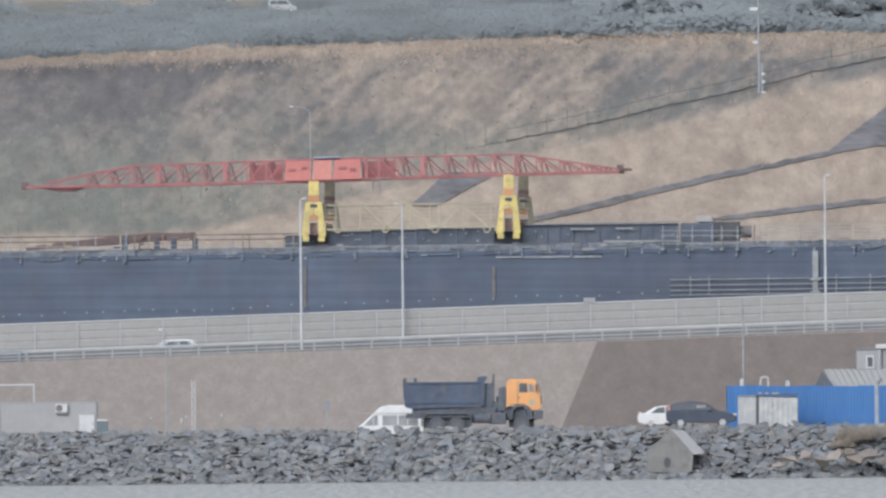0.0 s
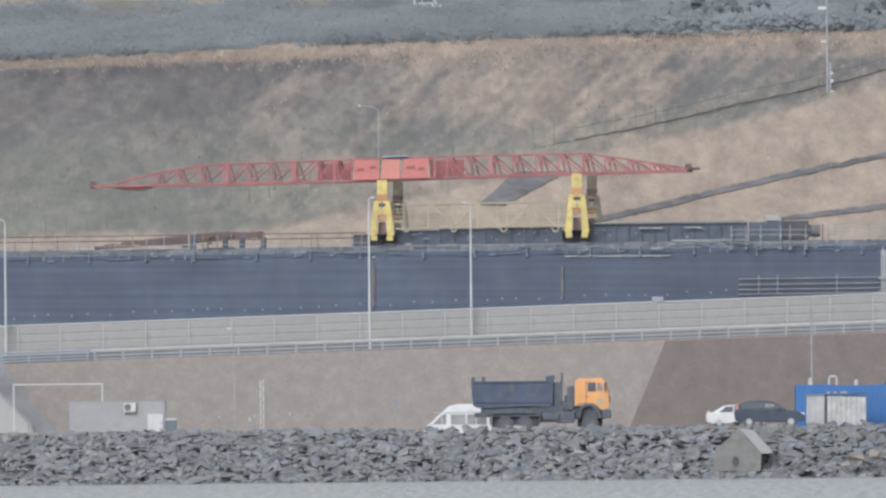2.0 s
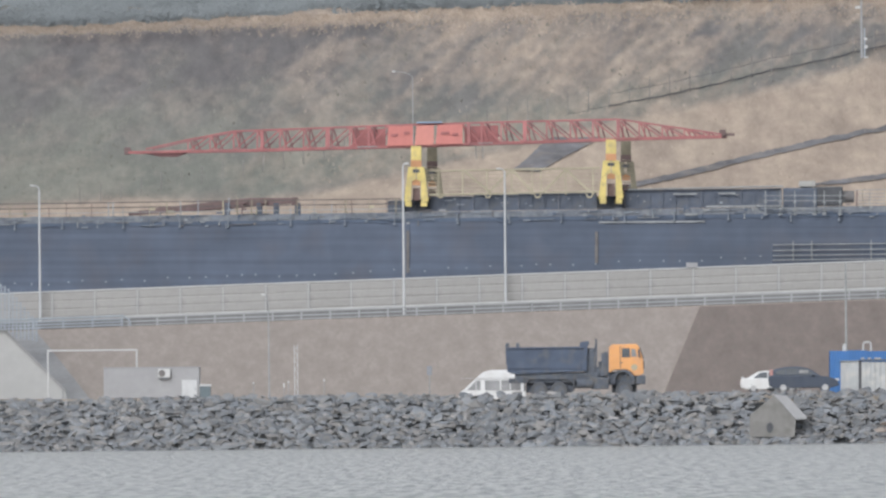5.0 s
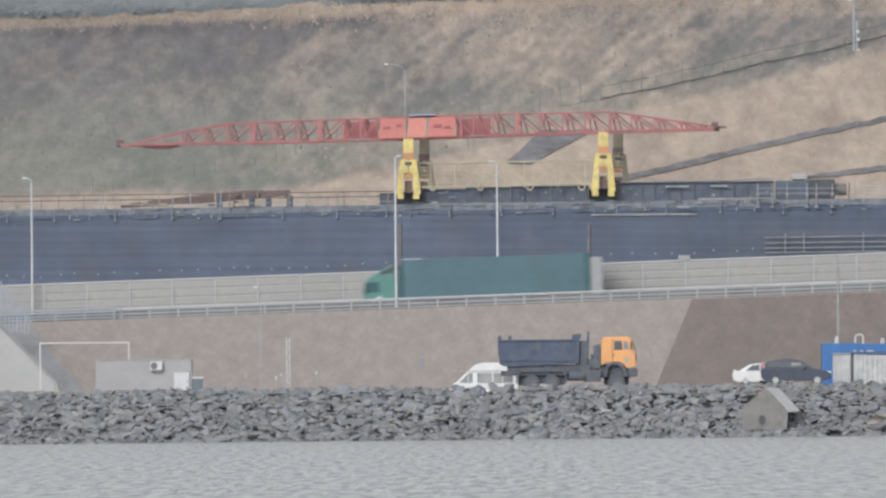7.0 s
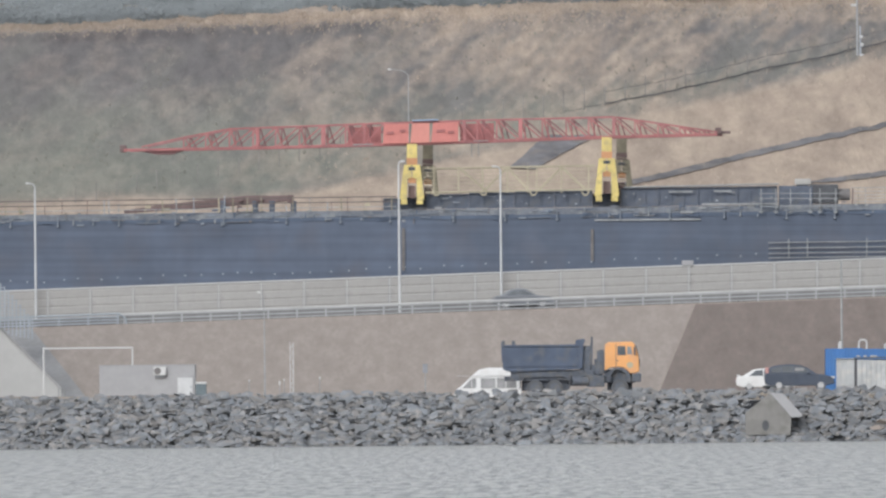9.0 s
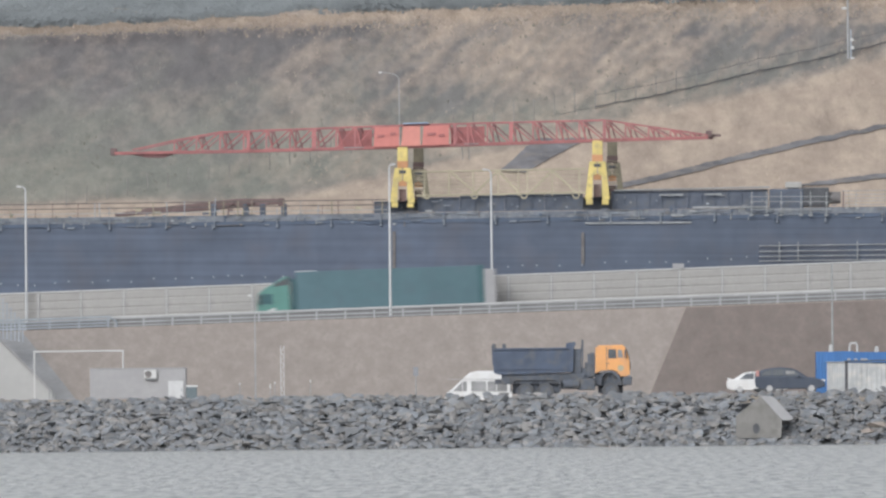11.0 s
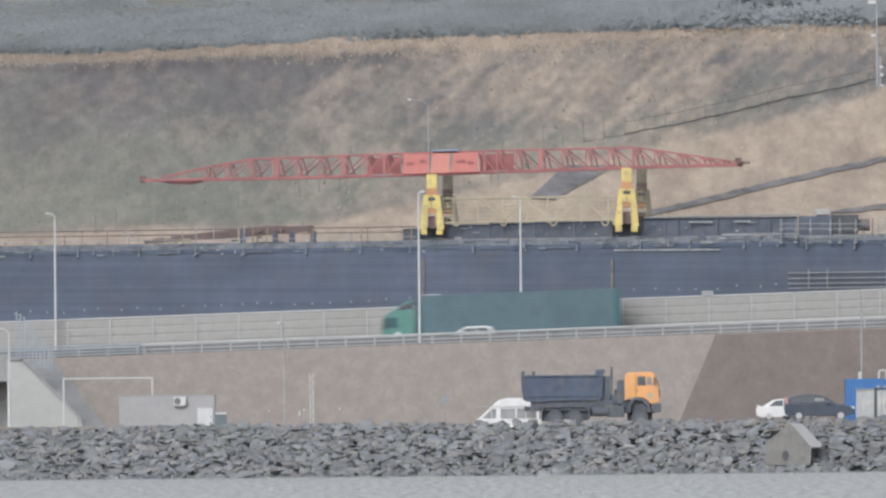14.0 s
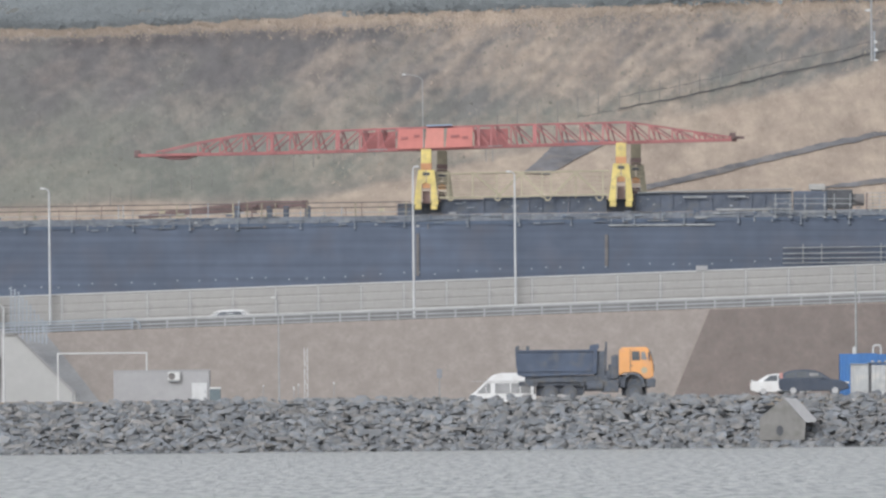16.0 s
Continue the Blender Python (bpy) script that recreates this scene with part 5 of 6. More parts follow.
def semi_truck(tail, label):
    """Forward is -x; the nose is at x = 0, the wheels at z = 0."""
    t = thing("semi_truck", (0, 1079.6, 0), label, "truck", "semi trucks on the road")
    bm = B()
    prism(bm, [(0.05, 0.45), (0.0, 1.5), (0.12, 2.45), (0.55, 2.8), (1.3, 3.2), (1.9, 3.55), (2.25, 3.6), (2.3, 0.9), (1.9, 0.45)], -1.22, 1.22, 0.06)
    cab = part("cab", bm, M["cab_green"], t, "bright green cab")
    for s in (-1, 1):
        bm = B()
        prism(bm, [(0.32, 1.75), (0.35, 2.4), (1.1, 2.42), (1.1, 1.7)], s * 1.24, s * 1.21)
        part("side_window", bm, M["dark_teal"], cab)
        bm = B()
        box(bm, (0.22, s * 1.34, 2.05), (0.12, 0.2, 0.7), None, 0.03)
        part("mirror", bm, M["black"], cab)
        bm = B()
        prism(bm, [(0.5, 0.9), (0.5, 1.15), (1.25, 1.5), (1.25, 1.2)], s * 1.235, s * 1.215)
        part("side_stripe", bm, M["white_paint"], cab, "pale slanting stripe")
    bm = B()
    prism(bm, [(-0.03, 1.62), (0.1, 2.42), (0.14, 2.42), (0.02, 1.62)], -1.05, 1.05)
    part("windscreen", bm, M["glass"], cab)
    bm = B()
    prism(bm, [(1.2, 2.9), (1.25, 3.1), (2.2, 3.5), (2.2, 3.0)], -1.23, -1.2)
    part("air_deflector", bm, M["black"], cab)
    L = 15.6 if tail else 16.4
    bm = B()
    box(bm, ((2.75 + L) / 2, 0, 2.48), (L - 2.75, 2.5, 2.78), None, 0.04)
    cloth = M["teal"] if tail else M["teal_faded"]
    tr = part("trailer", bm, cloth, t, "teal tarpaulin trailer")
    n = 11
    for i in range(n + 1):
        bm = B()
        box(bm, (2.85 + i * (L - 2.95) / n, -1.26, 2.4), (0.06, 0.03, 2.5))
        part("tarpaulin_fold", bm, cloth, tr)
    bm = B()
    box(bm, (3.4, 0, 3.895), (1.3, 2.3, 0.05), None, 0.01)
    part("roof_strip", bm, M["white_paint"], tr, "white roof edge")
    bm = B()
    box(bm, (2.55, 0, 2.2), (0.35, 2.2, 2.4), None, 0.03)
    part("front_bulkhead", bm, M["dark_teal"], tr)
    bm = B()
    box(bm, (L - 0.15, 0, 2.48), (0.4, 2.56, 2.84), None, 0.02)
    part("rear_frame", bm, M["dark_teal"], tr)
    if tail:
        bm = B()
        box(bm, (16.05, 0, 2.30), (0.8, 2.45, 2.6), None, 0.03)
        part("tail_door", bm, M["cabin_grey"], tr, "grey tail doors")
    bm = B()
    box(bm, (8.8, 0, 0.98), (13.2, 1.0, 0.22))
    part("chassis", bm, M["black"], t)
    for x in (1.35, 5.0, 11.6, 12.9, 14.2):
        for s in (-1.05, 1.05):
            wheel(t, x, s, 0.5, 0.34, rim=False)
    return t


M["teal_faded"] = surface("teal_faded", (0.085, 0.14, 0.16), 0.6, 0, 0.15, 1.5, 0.3, 0.05, (0.08, 0.125, 0.145))
M["dark_teal"] = surface("dark_teal", (0.04, 0.10, 0.11), 0.6, 0, 0.15, 2, 0.5, 0.05)
semi_first = semi_truck(True, "green semi truck with a teal trailer and grey tail")
semi_second = semi_truck(True, "green semi truck with a teal trailer and grey tail")
semi_third = semi_truck(False, "green semi truck with a long plain teal trailer")

ESTATE = {"belt": 0.9, "top": 1.5, "r": 0.31,
          "body": [(-2.05, 0.35), (-2.1, 0.85), (-1.95, 1.0), (0.8, 0.95), (1.9, 0.8), (2.1, 0.62), (2.1, 0.32), (1.6, 0.22), (-1.7, 0.22)],
          "cabin": [(-2.0, 0.92), (-1.75, 1.45), (-1.3, 1.52), (0.0, 1.5), (0.95, 0.93)]}
ESTATE_GLASS = [[(-1.75, 1.0), (-1.55, 1.38), (-0.75, 1.42), (-0.75, 1.0)], [(-0.66, 1.0), (-0.66, 1.42), (-0.02, 1.4), (0.62, 1.0)]]
car_silver = car("saloon_car", (0, 1073, 0), "grey-blue saloon car driving on the embankment road", SEDAN, SEDAN_GLASS, 1.7, (-1.25, 1.25), M["car_silver"])
car_white = car("estate_car", (0, 1076, 0), "white estate car driving on the embankment road", ESTATE, ESTATE_GLASS, 1.7, (-1.25, 1.25), M["car_white"])
car_white_b = car("estate_car", (0, 1076, 0), "white estate car driving on the embankment road", ESTATE, ESTATE_GLASS, 1.7, (-1.25, 1.25), M["car_white"])
car_white_c = car("estate_car", (0, 1076, 0), "white estate car driving on the embankment road", ESTATE, ESTATE_GLASS, 1.7, (-1.25, 1.25), M["car_white"])
VAN = {"belt": 1.1, "top": 2.0, "r": 0.34,
       "body": [(-2.3, 0.4), (-2.35, 1.1), (1.2, 1.1), (2.2, 0.95), (2.35, 0.6), (2.3, 0.35)],
       "cabin": [(-2.33, 1.05), (-2.2, 1.9), (-1.9, 2.0), (0.7, 1.98), (1.6, 1.08)]}
for key in ("body", "cabin"):
    VAN[key] = [(x * 0.72, z * 0.8) for x, z in VAN[key]]
VAN.update(belt=0.88, top=1.6, r=0.28)
VAN_GLASS = [[(-2.0, 1.2), (-1.95, 1.75), (-1.0, 1.78), (-1.0, 1.2)], [(-0.9, 1.2), (-0.9, 1.78), (0.6, 1.76), (1.1, 1.2)]]
VAN_GLASS = [[(x * 0.72, z * 0.8) for x, z in g] for g in VAN_GLASS]
# white greyed down by the haze of its distance
M["far_white"] = surface("far_white", (0.36, 0.365, 0.37), 0.5, 0, 0.06, 3, 0.7, 0.0)
far_van = car("far_minivan", (0, 1830, 0), "white minivan driving along the plateau road", VAN, VAN_GLASS, 1.5, (-1.0, 1.0), M["far_white"], "minivan")


# ---- blue fence, shed, store house and cabin ----
M["fence_blue"] = surface("fence_blue", (0.06, 0.17, 0.40), 0.55, 0, 0.12, 2, 0.4, 0.05, (0.075, 0.18, 0.37), loose=0.05)
M["zinc"] = surface("zinc", (0.42, 0.43, 0.43), 0.55, 0.2, 0.2, 3, 0.6, 0.1, (0.52, 0.51, 0.48), loose=0.06)


def corrugated(bm, x0, x1, z0, z1, y, pitch=0.2, depth=0.04):
    xs, x = [], x0
    while x < x1 - 1e-6:
        for f, d in ((0, 0), (0.35, 0), (0.5, depth), (0.85, depth)):
            if x + f * pitch <= x1:
                xs.append((x + f * pitch, y - d))
        x += pitch
    xs.append((x1, y))
    a = [bm.verts.new((p, q, z0)) for p, q in xs]
    b = [bm.verts.new((p, q, z1)) for p, q in xs]
    c = [bm.verts.new((p, q + 0.03, z0)) for p, q in xs]
    d = [bm.verts.new((p, q + 0.03, z1)) for p, q in xs]
    for i in range(len(xs) - 1):
        bm.faces.new((a[i], a[i + 1], b[i + 1], b[i]))
        bm.faces.new((c[i + 1], c[i], d[i], d[i + 1]))
        bm.faces.new((b[i], b[i + 1], d[i + 1], d[i]))
    return bm


def blue_fence():
    y = 1012.0
    x0 = sx(1287, y)
    t = thing("sheet_fence", (x0, y, GROUND), "bright blue corrugated sheet-metal fence", "fence")
    H = sz(683, y) - GROUND
    sheet = None
    for i in range(14):
        if sheet is None:
            bm = corrugated(B(), 0, 1.2, 0.02, H, 0)
            o = part("sheet", bm, M["fence_blue"], t)
            sheet = o.data
        else:
            o = new("sheet", sheet)
            o.parent = t
        o.location = (i * 1.2, -0.004 * (i % 2), 0.03 * math.sin(i * 1.9))
    for i in range(6):
        bm = B()
        box(bm, (i * 3.2 + 0.05, 0.12, H / 2), (0.1, 0.1, H))
        part("post", bm, M["grey_paint"], t)
    bm = B()
    corrugated(bm, 0, 3.0, 0.02, H, 0)
    side = part("sheet", bm, M["fence_blue"], t)
    side.rotation_euler = (0, 0, radians(82))
    side.location = (-0.02, 0.06, 0)


blue_fence()


def metal_shed():
    y = 1007.0
    x0 = sx(1307, y)
    t = thing("metal_shed", (x0, y, GROUND), "leaning grey zinc-sheet shed with an open dark gap", "shed")
    k = STEP * y
    Hs, Hf = sz(702, y) - GROUND, sz(699, y) - GROUND
    bm = corrugated(B(), 0, 31 * k, 0.0, Hs, 0.0, 0.16, 0.02)
    part("side_wall", bm, M["zinc"], t)
    for i, (a, b) in enumerate(((36, 62), (62, 80), (80, 105))):
        bm = corrugated(B(), a * k, b * k, 0.0, Hf - 0.15 - 0.02 * i, -0.12 - 0.02 * (i % 2), 0.3, 0.03)
        part("sheet", bm, M["zinc"], t)
    # the open gap's shade is a black strip between the walls
    bm = B()
    box(bm, (33.5 * k, 0.02, Hf / 2), (5 * k, 0.1, Hf), None, 0.01)
    part("gap_shade", bm, M["black"], t)
    bm = B()
    box(bm, (68 * k, 0.9, Hf + 0.0), (76 * k, 2.2, 0.09), Matrix.Rotation(radians(-1.5), 4, "Y"), 0.02)
    part("roof", bm, M["chassis"], t)
    bm = B()
    box(bm, (16 * k, 0.9, Hs + 0.03), (34 * k, 2.0, 0.05), None, 0.01)
    part("side_roof", bm, M["zinc"], t)
    bm = B()
    box(bm, (52 * k, 1.9, Hs / 2), (104 * k, 0.06, Hs))
    part("back_wall", bm, M["zinc"], t)
    for u in (38, 50, 62, 68):
        o = thing("loose_stone", (x0 + u * k, y + 0.2, GROUND + Hf + 0.09), "pale stone weighing down the shed roof", "stone", "roof stones")
        bm = B()
        box(bm, (0, 0, 0), (0.22, 0.2, 0.12), None, 0.04)
        part("body", bm, M["concrete"], o)


metal_shed()


def store_house():
    y = 1030.0
    x0, k = sx(1440, y), STEP * y
    t = thing("store_house", (x0, y, GROUND), "low store house with a pale corrugated roof", "house")
    He, Hr = sz(690, y) - GROUND, sz(654, y) - GROUND
    bm = B()
    box(bm, (4.6, 2.6, He / 2), (7.4, 5.0, He))
    part("wall", bm, M["soil"], t)
    bm = B()
    n = 40
    for i in range(n):
        a = 0.75 + i * 0.2
        v = [bm.verts.new(c) for c in ((a + 0.7, -0.3, He - 0.1), (a + 0.9, -0.3, He - 0.1), (a + 0.2, 2.6, Hr), (a, 2.6, Hr))]
        if i % 2:
            for q in v:
                q.co.z += 0.05
        bm.faces.new(v)
        w = [bm.verts.new(c) for c in ((a, 2.6, Hr + 0.02), (a + 0.2, 2.6, Hr + 0.02), (a + 0.9, 5.4, He), (a + 0.7, 5.4, He))]
        bm.faces.new(w)
    part("roof", bm, M["pale_concrete"], t, "pale grey corrugated roof")
    bm = B()
    prism(bm, [(-0.1, He - 0.2), (0.55, Hr - 0.12), (1.75, He - 0.2)], 0.5, 0.8)
    part("gable", bm, M["chassis"], t, "dark weathered gable")


store_house()


def upper_cabin():
    y = 1046.0
    x0, k = sx(1518, y), STEP * y
    H = sz(617, y) - GROUND
    t = thing("guard_cabin", (x0, y, GROUND), "grey two-storey site cabin with a white window", "cabin")
    bm = B()
    box(bm, (1.7, 1.3, H / 2), (3.4, 2.6, H - 0.1), None, 0.03)
    part("wall", bm, M["cabin_grey"], t)
    bm = B()
    box(bm, (1.7, 1.3, H - 0.02), (3.6, 2.8, 0.1), None, 0.02)
    part("roof", bm, M["grey_slab"], t)
    zc = sz(641, y) - GROUND
    bm = B()
    box(bm, (23 * k, -0.02, zc), (14 * k, 0.08, 23 * k), None, 0.01)
    w = part("window", bm, M["white_paint"], t, "white framed window")
    bm = B()
    box(bm, (23 * k, -0.065, zc), (9 * k, 0.03, 17 * k))
    part("pane", bm, M["glass"], w)
    bm = B()
    rod(bm, (40 * k, -0.15, zc - 0.6), (40 * k, -0.15, H - 0.1), 0.16, seg=12)
    part("flue", bm, M["galvanised"], t)
    bm = B()
    box(bm, (44 * k, 0.0, H + 0.12), (0.8, 0.6, 0.3), None, 0.04)
    part("roof_vent", bm, M["white_paint"], t)


upper_cabin()


def bent_pipe(u, v, y, w, label):
    t = thing("bent_pipe", (sx(u, y), y, GROUND), label, "pipe", "bent pipes behind the fence")
    bm = B()
    H = sz(v, y) - GROUND
    pts = [Vector((0, 0, 0)), Vector((0, 0, H - 0.2)), Vector((0.12 * w, 0, H)), Vector((0.85 * w, 0, H + 0.02)), Vector((w, 0, H - 0.15)), Vector((w, 0, 0))]
    for a, b in zip(pts, pts[1:]):
        rod(bm, a, b, 0.06, seg=8)
    part("tube", bm, M["white_paint"], t)


bent_pipe(1346, 668, 1016, 0.5, "white bent pipe standing behind the blue fence")
bent_pipe(1311, 672, 1018, 0.12, "short white pipe standing behind the blue fence")
bent_pipe(1392, 675, 1017, 0.14, "short white pipe standing behind the blue fence")

t = thing("site_lamp", (sx(1552, 1009), 1009, GROUND), "short grey site lamp before the blue fence", "lamp")
H = sz(676, 1009) - GROUND
bm = B()
box(bm, (0, 0, H / 2), (0.26, 0.2, H), None, 0.03)
part("column", bm, M["grey_paint"], t)
bm = B()
rod(bm, (0, 0, H), (0.3, -0.1, H + 0.25), 0.22, 0.16, 14)
part("lamp_head", bm, M["cabin_grey"], t)
bm = B()
box(bm, (sx(1043, WALL_Y), WALL_Y, wall_top(sx(1043, WALL_Y)) + 0.20), (0.8, 0.4, 0.34), None, 0.03)
tagged(part("junction_box", bm, M["cabin_grey"]), "small white box on top of the noise barrier", "box")


M["old_concrete"] = surface("old_concrete", (0.205, 0.198, 0.186), 0.9, 0, 0.2, 2.5, 0.5, 0.3, (0.17, 0.165, 0.15))


# ---- culvert head in the stone shore ----
def culvert():
    y = 985.6
    k = STEP * y
    t = thing("culvert_head", (sx(1145, y), y, sz(836, y)), "grey concrete gabled culvert head among the stones", "culvert")
    z = lambda v: (836 - v) * k
    bm = B()
    prism(bm, [(0, 0), (0, z(797)), (42 * k, z(763)), (50 * k, z(763)), (82 * k, z(804)), (80 * k, 0)], 0, 0.5, 0.03)
    part("front_wall", bm, M["old_concrete"], t)
    bm = B()
    prism(bm, [(43 * k, z(761)), (66 * k, z(762)), (101 * k, z(799)), (100 * k, z(804)), (82 * k, z(805))], -0.06, 2.4, 0.03)
    part("roof_slab", bm, M["cabin_grey"], t, "paler roof slab")
    # a solid black disc stands for the shaded inside of the outlet
    bm = B()
    rod(bm, (36 * k, -0.02, z(819)), (36 * k, 0.2, z(819)), 0.22, seg=20)
    bmesh.ops.scale(bm, vec=(1, 1, 1.5), space=Matrix.Translation((-36 * k, 0, -z(819))), verts=bm.verts)
    part("outlet", bm, M["black"], t, "round outlet, its shaded inside coloured black")


culvert()


# ---- stone shore ----
HUES = ((0.196, 0.206, 0.217), (0.184, 0.197, 0.211), (0.202, 0.208, 0.213), (0.226, 0.218, 0.208))


def rock_material(name, island, loose, hue=0):
    return surface(name, HUES[hue], 0.85, 0, 0.25, 2.5, 0.8, 0.5, (0.245, 0.235, 0.22), island=island, loose=loose)


def rock_mesh(seed):
    rnd = random.Random(seed)
    bm = B()
    a, b, c = 1.0, rnd.uniform(0.6, 0.95), rnd.uniform(0.26, 0.46)
    for i in range(rnd.randint(9, 13)):
        v = Vector((rnd.gauss(0, 1), rnd.gauss(0, 1), rnd.gauss(0, 1))).normalized()
        m = max(abs(v.x), abs(v.y), abs(v.z))
        v = v.lerp(v / m, 0.55)
        bm.verts.new((v.x * a * 0.55, v.y * b * 0.55, v.z * c * 0.55))
    r = bmesh.ops.convex_hull(bm, input=list(bm.verts))
    loose = [v for v in bm.verts if not v.link_faces]
    bmesh.ops.delete(bm, geom=loose, context="VERTS")
    return bm


CULVERT_X = (sx(1150, 985), sx(1222, 985))


def stone_shore():
    rnd = random.Random(11)
    t = thing("stone_shore", (0, 984, 0), "sloping shore of broken grey quarry stones", "stone shore")
    kinds = []
    shared = [rock_material("stone_loose", 0, 0.24, h) for h in range(4)]
    for s in range(16):
        bm = rock_mesh(100 + s)
        me = bpy.data.meshes.new("stone")
        bm.to_mesh(me)
        bm.free()
        me.materials.append(shared[s % 4])
        kinds.append(me)
    data = []
    for me in kinds:
        vs = np.array([v.co[:] for v in me.vertices])
        data.append((vs, [tuple(p.vertices) for p in me.polygons]))
    V, F, H, count = [], [], [], 0
    singles = 0
    N = 9500
    for i in range(N):
        x = rnd.uniform(-39, 34)
        f = rnd.uniform(-0.13, 1)
        size = min(1.35, rnd.lognormvariate(-0.66, 0.40))
        yy, zz = 0.2 + 8.4 * f, -0.25 + 3.72 * f + 0.012 * (x - 2) * f
        zz += 0.16 * noise.noise((x * 0.25, f * 3, 2)) + 0.05 * rnd.uniform(-1, 1)
        if CULVERT_X[0] < x < CULVERT_X[1] and 0.20 < f < 0.80:
            continue
        if f > 0.92:
            zz -= 0.12
            size = min(size, 0.9)
        rot = (Euler((rnd.gauss(0.26, 0.2), rnd.gauss(0, 0.2), 0)).to_matrix() @ Euler((0, 0, rnd.uniform(0, 6.28))).to_matrix())
        k = rnd.randrange(16)
        if -10.5 < x < 3.5 and singles < 300 and f < 0.95 and size > 0.45:
            o = new("stone", kinds[k])
            o.parent = t
            o.matrix_basis = Matrix.LocRotScale((x, yy, zz), rot, (size,) * 3)
            singles += 1
            continue
        vs, fs = data[k]
        w = (vs * size) @ np.array(rot).T + np.array((x, yy, zz))
        V.extend(map(tuple, w))
        F.extend(tuple(a + count for a in q) for q in fs)
        H.extend([k % 4] * len(fs))
        count += len(vs)
    me = bpy.data.meshes.new("stone_fill")
    me.from_pydata(V, [], F)
    for h in range(4):
        me.materials.append(rock_material("stone_heap", 0.24, 0, h))
    me.polygons.foreach_set("material_index", H)
    o = new("stone_fill", me)
    o.parent = t
    tagged(o, kind="stuff")


stone_shore()


def boulder(u, v, size, seed):
    y = 985.0
    bm = rock_mesh(seed)
    o = part("tan_boulder", bm, M["tan_stone"])
    o.matrix_basis = Matrix.LocRotScale(spot(u, v, y), Euler((0.3, 0.1 * math.sin(seed), seed * 1.3)), (size,) * 3)
    tagged(o, "warm tan boulder among the grey shore stones", "boulder", "tan boulders")


M["tan_stone"] = surface("tan_stone", (0.275, 0.24, 0.21), 0.9, 0, 0.2, 2.5, 0.8, 0.5, (0.27, 0.23, 0.20), loose=0.2)
for i, (u, v, sz_) in enumerate(((1400, 812, 1.5), (1428, 806, 1.3), (1452, 816, 1.2), (1480, 806, 1.6), (1512, 812, 1.5), (1540, 804, 1.7), (1565, 814, 1.4), (1500, 800, 1.1), (1590, 806, 1.5), (1378, 822, 1.0), (1620, 812, 1.4))):
    boulder(u, v, sz_, 300 + i)


# ---- growth: scrub, trees and grass ----
def leaf_cloud(V, F, rnd, c, rx, rz, n, size):
    for i in range(n):
        a, b = rnd.uniform(0, 6.283), rnd.uniform(-0.35, 1)
        r = rnd.random() ** 0.4
        q = math.sqrt(max(0, 1 - b * b))
        p = (c[0] + rx * r * q * math.cos(a), c[1] + rx * r * q * math.sin(a), c[2] + rz * r * b)
        s = size * rnd.uniform(0.5, 1.3)
        face = Vector((rnd.gauss(0, 0.2), -0.7 + rnd.gauss(0, 0.2), 0.75)).normalized()
        u = face.orthogonal().normalized()
        u.rotate(Matrix.Rotation(rnd.uniform(0, 6.283), 3, face))
        w = face.cross(u)
        k = len(V)
        P = Vector(p)
        V.extend([tuple(P - u * s), tuple(P + w * s * 0.7), tuple(P + u * s), tuple(P - w * s * 0.7)])
        F.append((k, k + 1, k + 2, k + 3))


def mesh_of(name, V, F, mat):
    me = bpy.data.meshes.new(name)
    me.from_pydata(V, [], F)
    me.materials.append(mat)
    return me


# scrub and leaf colours are greyed and blued to hold the distance haze
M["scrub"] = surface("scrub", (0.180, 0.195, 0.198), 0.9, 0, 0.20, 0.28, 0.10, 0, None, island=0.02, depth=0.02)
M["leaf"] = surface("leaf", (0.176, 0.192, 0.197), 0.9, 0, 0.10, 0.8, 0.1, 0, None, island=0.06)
M["bark"] = surface("bark", (0.12, 0.10, 0.085), 0.95, 0, 0.3, 6, 1, 0.4)
M["dry_bush"] = surface("dry_bush", (0.25, 0.21, 0.17), 0.95, 0, 0.25, 2, 0.4, 0, None, island=0.3)
M["dry_grass"] = surface("dry_grass", (0.44, 0.365, 0.295), 0.95, 0, 0.2, 1, 0.05, 0, None, island=0.25)
M["olive_tuft"] = surface("olive_tuft", (0.235, 0.228, 0.195), 0.95, 0, 0.2, 1, 0.05, 0, None, island=0.3)


def plateau(u, q):
    rv = ridge(u)
    y = HILL_TOP + (2900 - HILL_TOP) * q ** 1.6
    return spot(u, rv + (-25 - rv) * q ** 0.9 + 4 * bell(q, 0.02, 0.05), y)


rnd = random.Random(5)
V, F = [], []
for i in range(1250):
    u = rnd.uniform(-500, 1900)
    q = 0.015 + (0.60 + 0.12 * noise.noise((u * 0.008, 0, 51))) * rnd.random() ** 1.3
    p = plateau(u, q)
    s = rnd.uniform(0.8, 1.6) * (1 + 0.6 * (u > 1050)) * (p.y / 1500) * (0.45 if 0.40 < q < 0.56 else 1)
    leaf_cloud(V, F, rnd, (p.x, p.y, p.z + 0.15 * s), 2.7 * s, 0.85 * s, 250, 0.14 * s)
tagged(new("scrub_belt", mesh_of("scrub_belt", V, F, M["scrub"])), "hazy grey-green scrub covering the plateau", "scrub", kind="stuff")


